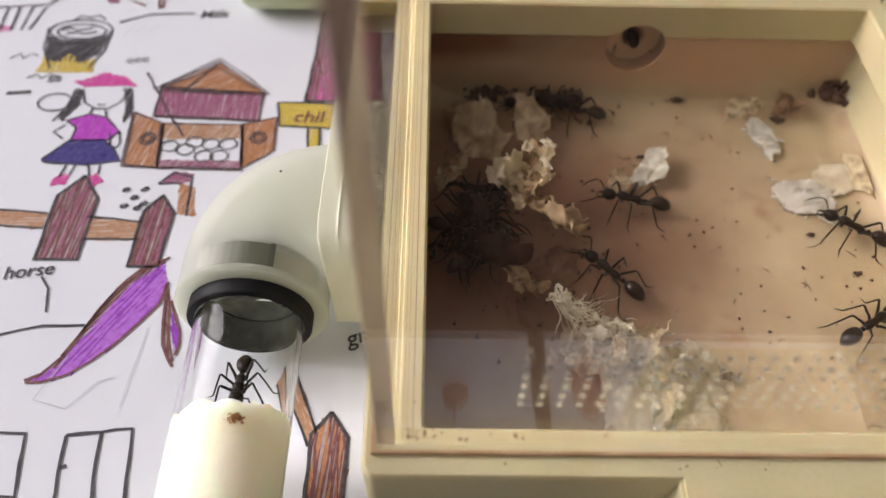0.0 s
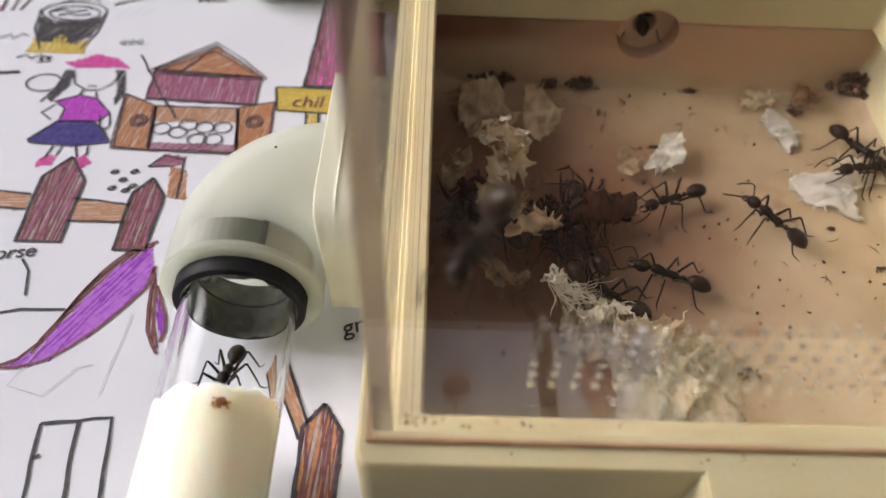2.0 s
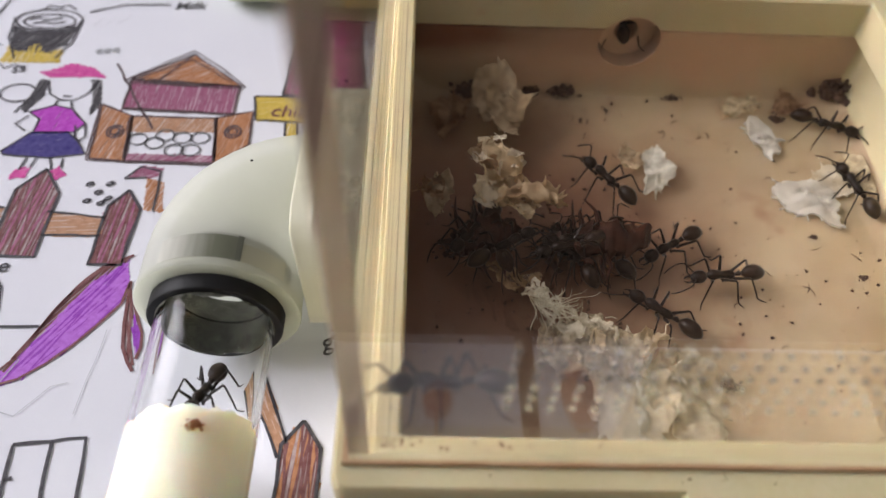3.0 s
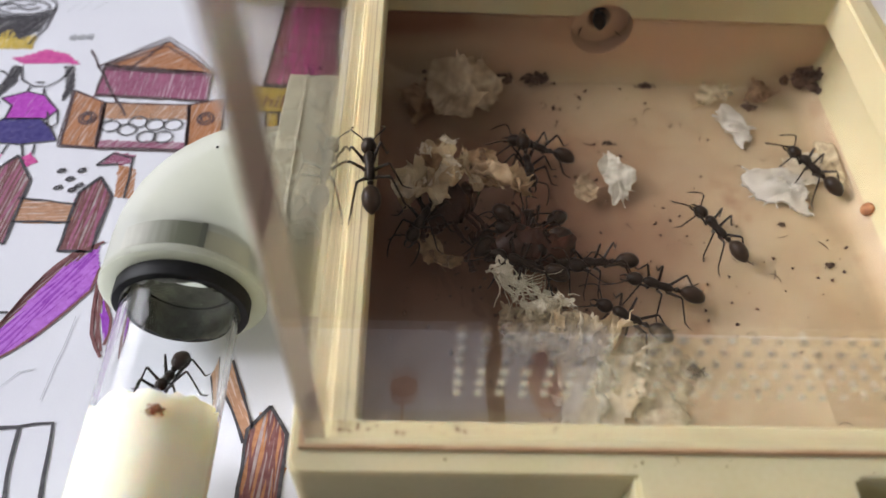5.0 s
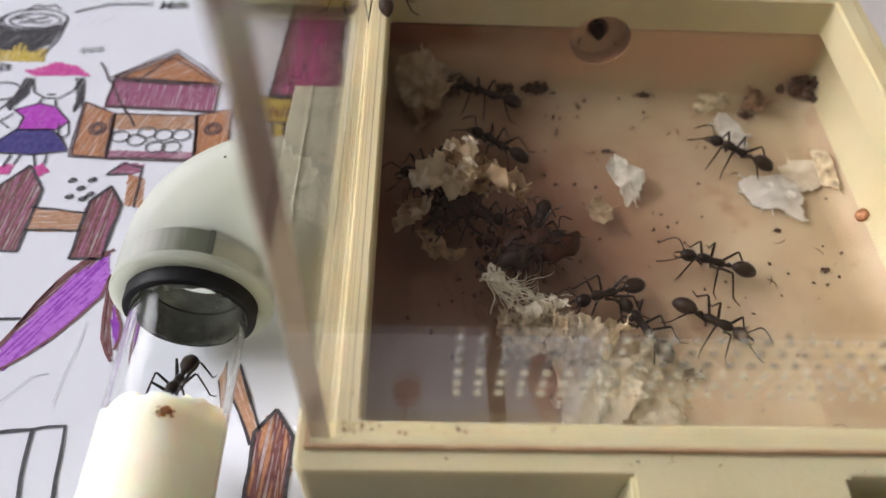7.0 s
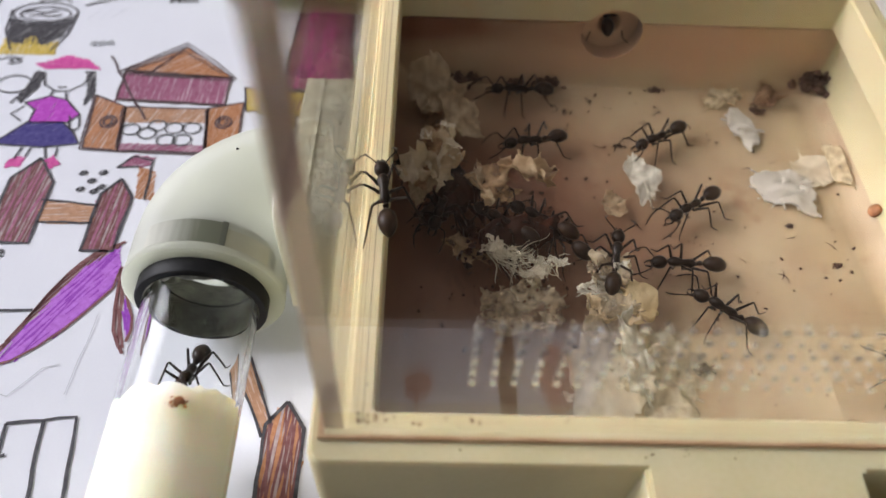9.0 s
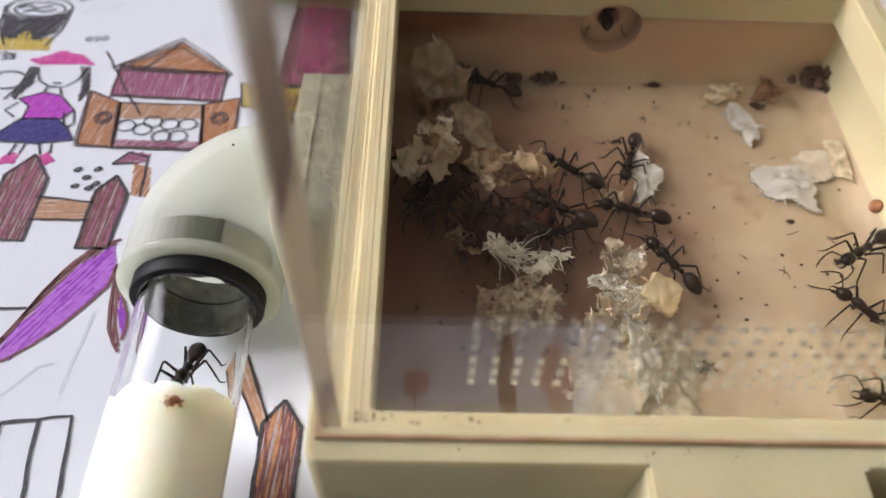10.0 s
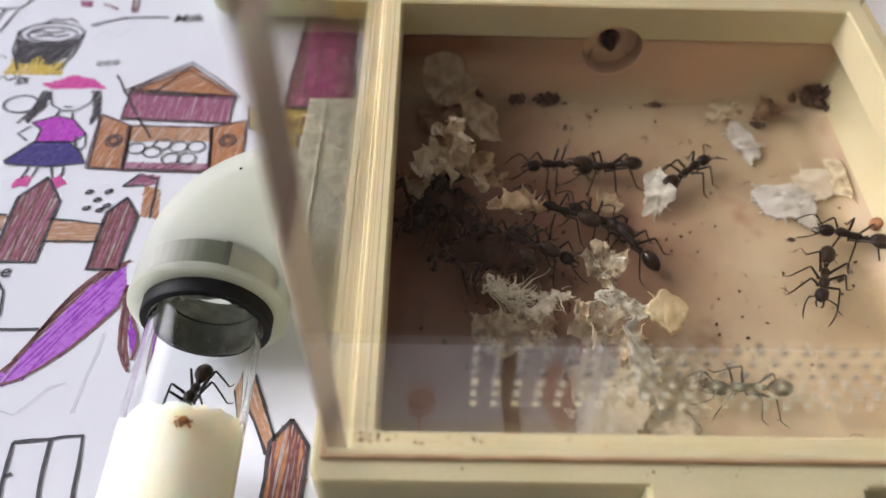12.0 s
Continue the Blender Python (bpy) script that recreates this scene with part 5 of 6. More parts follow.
for seed, x, y, z, w, h in ((61, -5.2, 1.8, 1.8, 3.8, 4.4), (66, -3.8, 1.4, 1.2, 3.6, 2.6), (62, 4.4, 0.2, 1.0, 3.8, 1.8), (67, 1.2, 0.0, 0.7, 4.6, 1.6), (63, 0.8, -1.8, 0.4, 4.5, 3.4), (64, 2.4, -0.6, 0.6, 2.4, 3.2), (65, -1.8, -0.4, 0.6, 3.6, 1.2)):
    knob = part("cotton_shred", torn_sheet(w, h, seed, 0.8, 0.5, 80, rings=9, n=60, tatters=4, lace=0.1, frill=0.5, sides=5), COTTON_FIBRE, tuft)
    knob.matrix_basis = at(x, y, z, 12, -14, seed * 40)

# ---- ants ----
CHITIN = surface("dark_ant_shell", (0.004, 0.0025, 0.0015), (0.018, 0.009, 0.0045), 1.0, 0.08, 0.33, 0.03, spec=0.25)
GASTER = surface("brown_black_ant_shell", (0.007, 0.004, 0.0025), (0.034, 0.017, 0.008), 0.8, 0.06, 0.3, 0.03, spec=0.32)


def blob(bm, pts, radii, flat=1.0, n=12):
    tube_along(bm, pts, radii, n)
    for v in bm.verts:
        v.co.z *= flat
    return bm


LEGS = [(1.7, 56, 0.70), (0.5, 102, 0.76), (-0.7, 146, 0.96)]


def build_ant(label):
    """Head to the front (+x), feet 2.6 below the origin."""
    ant = empty("ant", at(0, 0, 0), label, "ant", "ants of the colony")
    part("thorax", blob(bmesh.new(), [(2.75, 0, 0.1), (2.5, 0, 0.2), (1.9, 0, 0.3), (1.2, 0, 0.25), (0.6, 0, 0.1), (-0.2, 0, 0.05), (-0.9, 0, 0), (-1.45, 0, -0.2), (-1.7, 0, -0.3)],
                         [0.16, 0.5, 0.78, 0.7, 0.52, 0.6, 0.66, 0.42, 0.16]), CHITIN, ant)
    part("petiole", blob(bmesh.new(), [(-1.6, 0, -0.3), (-1.85, 0, -0.1), (-2.15, 0, 0.1), (-2.45, 0, -0.1), (-2.7, 0, -0.25)], [0.13, 0.3, 0.42, 0.28, 0.14]), CHITIN, ant)
    part("gaster", blob(bmesh.new(), [(-2.6, 0, -0.2), (-2.9, 0, -0.1), (-3.5, 0, 0.0), (-3.72, 0, 0.0), (-3.8, 0, 0.0), (-4.4, 0, -0.05), (-5.1, 0, -0.25), (-5.7, 0, -0.5), (-6.1, 0, -0.75), (-6.3, 0, -0.9)],
                         [0.16, 0.58, 1.02, 1.04, 1.1, 1.2, 1.12, 0.84, 0.44, 0.06], n=16), GASTER, ant)
    head = part("head", blob(bmesh.new(), [(2.7, 0, 0.0), (2.95, 0, 0.05), (3.4, 0, 0.1), (4.0, 0, 0.05), (4.5, 0, -0.05), (4.85, 0, -0.2), (5.0, 0, -0.3)], [0.18, 0.6, 0.94, 1.0, 0.86, 0.6, 0.14], n=14), CHITIN, ant)
    for s in (-1, 1):
        part("mandible", blob(bmesh.new(), [(4.75, 0.42 * s, -0.25), (5.3, 0.55 * s, -0.32), (5.75, 0.42 * s, -0.38), (6.0, 0.1 * s, -0.42)], [0.2, 0.17, 0.12, 0.04], n=6), CHITIN, head)
        part("antenna", blob(bmesh.new(), [(4.45, 0.4 * s, 0.3), (5.0, 1.0 * s, 0.7), (5.7, 1.9 * s, 1.0), (6.3, 2.15 * s, 0.8), (7.1, 2.2 * s, 0.2), (7.9, 2.0 * s, -0.5), (8.4, 1.75 * s, -0.9)],
                              [0.09, 0.1, 0.12, 0.1, 0.11, 0.11, 0.06], n=6), CHITIN, head)
        bm = bmesh.new()
        bmesh.ops.create_uvsphere(bm, u_segments=8, v_segments=6, radius=0.17, matrix=Matrix.Translation((4.1, 0.68 * s, 0.3)))
        part("eye", bm, GASTER, head)
    for x, a, k in LEGS:
        bm = blob(bmesh.new(), [(0, 0, 0), (0.35, 0, -0.3), (0.9 * k, 0, 0.25), (2.7 * k, 0, 1.45), (2.95 * k, 0, 1.4), (4.2 * k, 0, -0.6), (5.0 * k, 0, -1.95), (5.7 * k, 0.12, -2.25), (6.5 * k, 0.3, -2.35)],
                  [0.22, 0.26, 0.22, 0.17, 0.14, 0.135, 0.11, 0.085, 0.05], n=6)
        for s in (-1, 1):
            leg = part("leg", bm.copy(), CHITIN, ant)
            leg.matrix_basis = at(x, 0.38 * s, -0.15, 0, 0, a * s)
        bm.free()
    return ant


WAYS = [
    [(0, 31.5, 70.5, 134), (0.5, 28.5, 75.6, 117), (1.0, 28.1, 72.0, 132), (1.5, 25.6, 69.7, 135), (2.0, 29.1, 64.7, 147), (2.5, 37.6, 67.6, 124), (3.0, 38.7, 64.2, 143), (3.2, 39.8, 62.9, 146), (4.8, 38.6, 61.2, 158), (5.0, 38.6, 60.9, 151), (5.5, 36.9, 62.2, 144), (6.0, 39.4, 60.9, 151), (6.5, 41.1, 61.6, 110), (7.0, 40.6, 60.3, 121), (7.5, 38.7, 61.9, 130), (7.7, 39.4, 63.8, 137), (9.3, 52.0, 62.2, 145), (9.5, 50.7, 64.4, 128), (10.0, 44.5, 70.0, 124), (10.5, 42.7, 70.1, 142), (11.0, 39.0, 69.7, 148), (11.5, 40.2, 71.6, 135), (12.0, 39.3, 77.3, 126)],
    [(0, 36.9, 85.2, 168), (0.5, 35.8, 83.2, 175), (1.0, 35.5, 80.4, 166), (1.5, 38.3, 77.7, 169), (2.0, 37.9, 68.6, 160), (2.5, 31.8, 82.1, 140), (3.0, 31.5, 74.5, 136), (3.2, 29.9, 74.1, 141), (4.8, 35.4, 70.3, 213), (5.0, 35.2, 70.2, 187), (5.5, 34.8, 70.7, 185), (6.0, 35.9, 68.5, 202), (6.5, 37.0, 77.2, 148), (7.0, 36.2, 65.7, 200), (7.5, 33.8, 65.5, 190), (7.7, 35.1, 71.2, 198), (9.3, 56.0, 69.7, 178), (9.5, 68.5, 68.3, 183), (9.8, 74.3, 69.2, 165), (10.0, 74.5, 73.2, 213), (10.25, 70.0, 68.8, 174), (10.5, 65.4, 64.3, 136), (11.0, 74.5, 81.4, 121), (11.25, 71.3, 77.0, 170), (11.5, 68.2, 72.6, 220), (12.0, 67.7, 71.3, 247)],
    [(0, 72.2, 80.1, 147), (0.5, 64.1, 81.1, 153), (1.0, 74.5, 88.4, 192), (1.5, 74.5, 89.9, 201), (2.0, 74.5, 91.3, 190), (2.5, 74.5, 96.2, 126), (3.0, 74.5, 88.8, 105), (3.2, 74.5, 87.5, 111), (4.8, 72.7, 90.5, 127), (5.0, 72.9, 90.2, 122), (5.5, 71.5, 91.9, 130), (6.0, 68.3, 92.2, 152), (6.5, 66.7, 94.1, 143), (7.0, 62.4, 95.2, 145), (7.5, 57.8, 99.3, 139), (7.7, 56.3, 98.7, 125), (8.5, 50.5, 97.3, 179), (9.3, 44.8, 95.9, 233), (9.5, 43.0, 93.2, 245), (10.0, 41.5, 90.7, 251), (10.5, 39.7, 89.2, 233), (11.0, 40.4, 89.3, 198), (11.5, 40.8, 90.3, 199), (12.0, 37.8, 93.1, 192)],
    [(0, 69.1, 62.1, 31), (0.5, 70.9, 65.0, 61), (1.0, 70.1, 68.0, 77), (1.5, 70.2, 76.6, 56), (1.75, 72.3, 86.2, -2), (2.0, 74.5, 95.7, -59), (2.5, 74.5, 92.3, -21), (3.0, 74.5, 103.2, -28), (3.2, 74.5, 103.0, -24), (3.55, 70.0, 98.5, -100), (3.9, 58.0, 89.0, -146), (4.8, 26.5, 76.0, -150), (5.6, 26.0, 76.5, -120), (6.2, 27.5, 77.5, -60), (6.5, 32.4, 77.1, -35), (6.6, 37.0, 75.0, -45), (6.8, 42.7, 67.6, -44), (7.0, 50.9, 61.4, -34), (7.1, 56.5, 59.4, -20), (7.2, 64.2, 57.0, 6), (7.3, 69.9, 58.3, 36), (7.4, 72.4, 61.5, 62), (7.5, 73.9, 69.0, 84), (7.6, 73.2, 74.9, 92), (7.7, 73.5, 76.4, 92), (8.4, 74.5, 70.1, 85), (9.3, 75.0, 47.0, 133), (10.0, 71.2, 61.9, 132), (10.25, 72.8, 65.5, 170), (10.5, 74.5, 69.0, 207), (11.0, 74.5, 67.5, 215), (11.5, 74.5, 77.5, 190), (12.0, 74.5, 79.2, 167)],
    [(0, 29.0, 106.5, 165), (0.5, 31.0, 104.5, 150), (0.75, 39.0, 97.5, 146), (1.0, 46.2, 89.5, 141), (1.5, 43.5, 88.1, 166), (2.0, 41.0, 83.2, 204), (2.5, 36.6, 81.6, 168), (3.0, 42.1, 75.9, 213), (3.2, 42.8, 74.8, 210), (4.8, 45.0, 68.2, 178), (5.0, 43.9, 66.3, 163), (5.5, 45.2, 64.5, 147), (6.0, 46.0, 71.0, 128), (6.5, 48.0, 72.2, 139), (7.0, 53.2, 71.8, 164), (7.5, 44.1, 71.8, 205), (7.7, 44.8, 73.2, 189), (9.3, 50.4, 82.2, 219), (9.5, 46.0, 80.6, 204), (10.0, 40.1, 79.6, 165), (10.5, 36.2, 78.3, 178), (11.0, 36.4, 78.0, 168), (11.5, 35.1, 79.7, 162), (12.0, 34.9, 81.6, 149)],
    [(0, 21.6, 108, -174), (0.5, 30.9, 107.8, -225), (0.75, 41.5, 107.9, -282), (1.0, 52.1, 108.0, -340), (1.17, 59.1, 108.0, -281), (1.33, 66.0, 108.0, -222), (1.5, 73.0, 108.0, -163), (1.8, 68.8, 98.0, -158), (1.9, 62.4, 88.8, -196), (2.0, 56.0, 79.7, -233), (2.5, 54.0, 77.8, -206), (3.0, 49.0, 70.7, -172), (3.2, 48.9, 70.2, -176), (4.8, 56.0, 74.5, -243), (5.0, 54.4, 76.8, -239), (5.5, 48.6, 88.9, -247), (6.0, 46.8, 108.0, -265), (6.5, 32.6, 108.0, -234), (7.0, 20.5, 108.0, -201), (7.5, 21.1, 108.0, -178), (7.7, 21.4, 108.0, -177), (9.3, 24.3, 108.0, -177), (10.0, 18.9, 108.0, -201), (10.5, 27.7, 100.2, -181), (10.67, 34.5, 100.8, -240), (10.83, 41.3, 101.3, -299), (11.0, 48.1, 101.9, -358), (11.5, 61.1, 94.7, -377), (12.0, 51.2, 92.5, -322)],
    [(0, 24.9, 108, -178), (1.0, 25.4, 108.0, -174), (2.0, 28.8, 82.2, -217), (3.0, 34.2, 88.9, -232), (3.2, 32.3, 87.7, -245), (4.8, 27.3, 92.7, -188), (5.0, 28.0, 92.5, -200), (5.5, 27.4, 90.0, -223), (6.0, 13.9, 108.0, -190), (6.5, 19.0, 108.0, -168), (7.0, 21.4, 95.3, -216), (7.7, 24.9, 96.4, -239), (8.5, 25.4, 95.5, -198), (9.3, 26.0, 94.6, -157), (9.5, 27.6, 94.1, -200), (10.0, 31.2, 87.5, -213), (10.5, 29.3, 89.8, -209), (11.0, 29.5, 89.6, -218), (12.0, 29.2, 92.9, -172)],
    [(0, 13.0, 82.2, 60), (1.1, 14.0, 80.5, 76), (2.0, 21.7, 70.0, 117), (2.6, 24.8, 72.3, 156), (3.2, 27.8, 74.6, 196), (4.8, 25.2, 73.1, 172), (6.0, 25.1, 74.4, 220), (7.7, 28.6, 74.8, 290), (8.23, 31.6, 71.9, 349), (8.77, 34.6, 69.1, 407), (9.3, 37.6, 66.2, 466), (9.5, 39.4, 58.5, 471), (10.0, 28.2, 77.2, 513), (10.5, 26.6, 75.2, 511), (12.0, 28.4, 80.6, 518)],
    [(0, 11.5, 77.9, -119), (2.0, 10.4, 79.8, -123), (3.0, 12.4, 75.0, -129), (4.8, 9.8, 75.2, -119), (5.5, 10.5, 74.7, -103), (6.5, 15.4, 81.7, -109), (7.5, 10.6, 76.9, -119), (7.7, 10.9, 75.8, -114), (9.3, 10.1, 78.0, -105), (10.5, 8.8, 79.4, -109), (12.0, 8.0, 80.7, -110)],
    [(0, 8.8, 75.4, -22), (1.2, 9.4, 75.2, -12), (3.0, 16.9, 72.9, 32), (4.8, 23.9, 73.1, -27), (5.2, 24.0, 73.0, -86), (5.6, 24.0, 72.9, -146), (6.0, 24.1, 72.8, -205), (6.57, 24.9, 73.2, -256), (7.13, 25.7, 73.7, -308), (7.7, 26.5, 74.1, -359), (8.23, 26.0, 74.8, -301), (8.77, 25.4, 75.4, -243), (9.3, 24.9, 76.1, -185), (9.7, 24.7, 75.2, -243), (10.1, 24.6, 74.3, -300), (10.5, 24.4, 73.4, -358), (11.25, 21.7, 73.8, -287), (12.0, 19.0, 74.2, -216)],
    [(0, 10.3, 84.1, -20), (1.0, 10.8, 83.5, -40), (1.6, 18.1, 79.4, -90), (3.0, 25.9, 72.7, -161), (5.0, 24.0, 67.2, -198), (6.0, 24.8, 69.2, -264), (7.0, 25.6, 71.3, -329), (8.15, 22.4, 73.1, -268), (9.3, 19.2, 74.9, -208), (12.0, 21.6, 74.2, -200)],
    [(0, 11.1, 73.2, 39), (1.0, 11.6, 73.6, 52), (1.5, 19.8, 71.7, 88), (2.5, 26.5, 73.2, 136), (3.75, 27.1, 71.0, 64), (5.0, 27.8, 68.8, -7), (7.0, 17.2, 78.8, -17), (7.77, 21.0, 77.0, 42), (8.53, 24.8, 75.3, 102), (9.3, 28.6, 73.5, 161), (10.2, 27.5, 73.8, 217), (11.1, 26.5, 74.1, 272), (12.0, 25.4, 74.4, 328)],
    [(0, 11.6, 79.6, 133), (2.5, 13.4, 75.0, 128), (3.75, 17.6, 74.4, 85), (5.0, 21.9, 73.8, 42), (5.67, 18.0, 78.5, 96), (6.33, 14.1, 83.3, 151), (7.0, 10.2, 88.0, 205), (7.77, 10.5, 85.2, 151), (8.53, 10.9, 82.5, 96), (9.3, 11.2, 79.7, 42), (10.65, 11.0, 81.1, 87), (12.0, 10.8, 82.5, 132)],
    [(0, 11.1, 77.9, -18), (1.2, 12.0, 78.0, -6), (3.0, 30.6, 77.1, 31), (3.9, 29.1, 82.8, -30), (4.8, 27.6, 88.5, -90), (6.0, 13.8, 88.9, -19), (6.57, 12.4, 88.4, -72), (7.13, 11.1, 87.9, -125), (7.7, 9.7, 87.4, -178), (9.3, 8.0, 87.2, -190), (12.0, 8.0, 88.5, -167)]
]
colony = [build_ant("black long-legged ant walking on the nest floor")]
colony += [copy_thing(colony[0], at(0, 0, 0)) for _ in WAYS[1:]]
for ant, text in zip(colony[7:], ("black ant busy in the nest pile",) * 7):
    ant["label"] = text
climber, front_ant, port_ant, tube_ant = [copy_thing(colony[0], at(0, 0, 0)) for _ in range(4)]
climber["label"] = "black ant climbing the clear panel and walking along the rim"
front_ant["label"] = "black ant walking on the nest floor behind the front panel"
port_ant["label"] = "black ant standing in the round wall port"
tube_ant["label"] = "black ant feeding at the cotton plug in the glass tube"


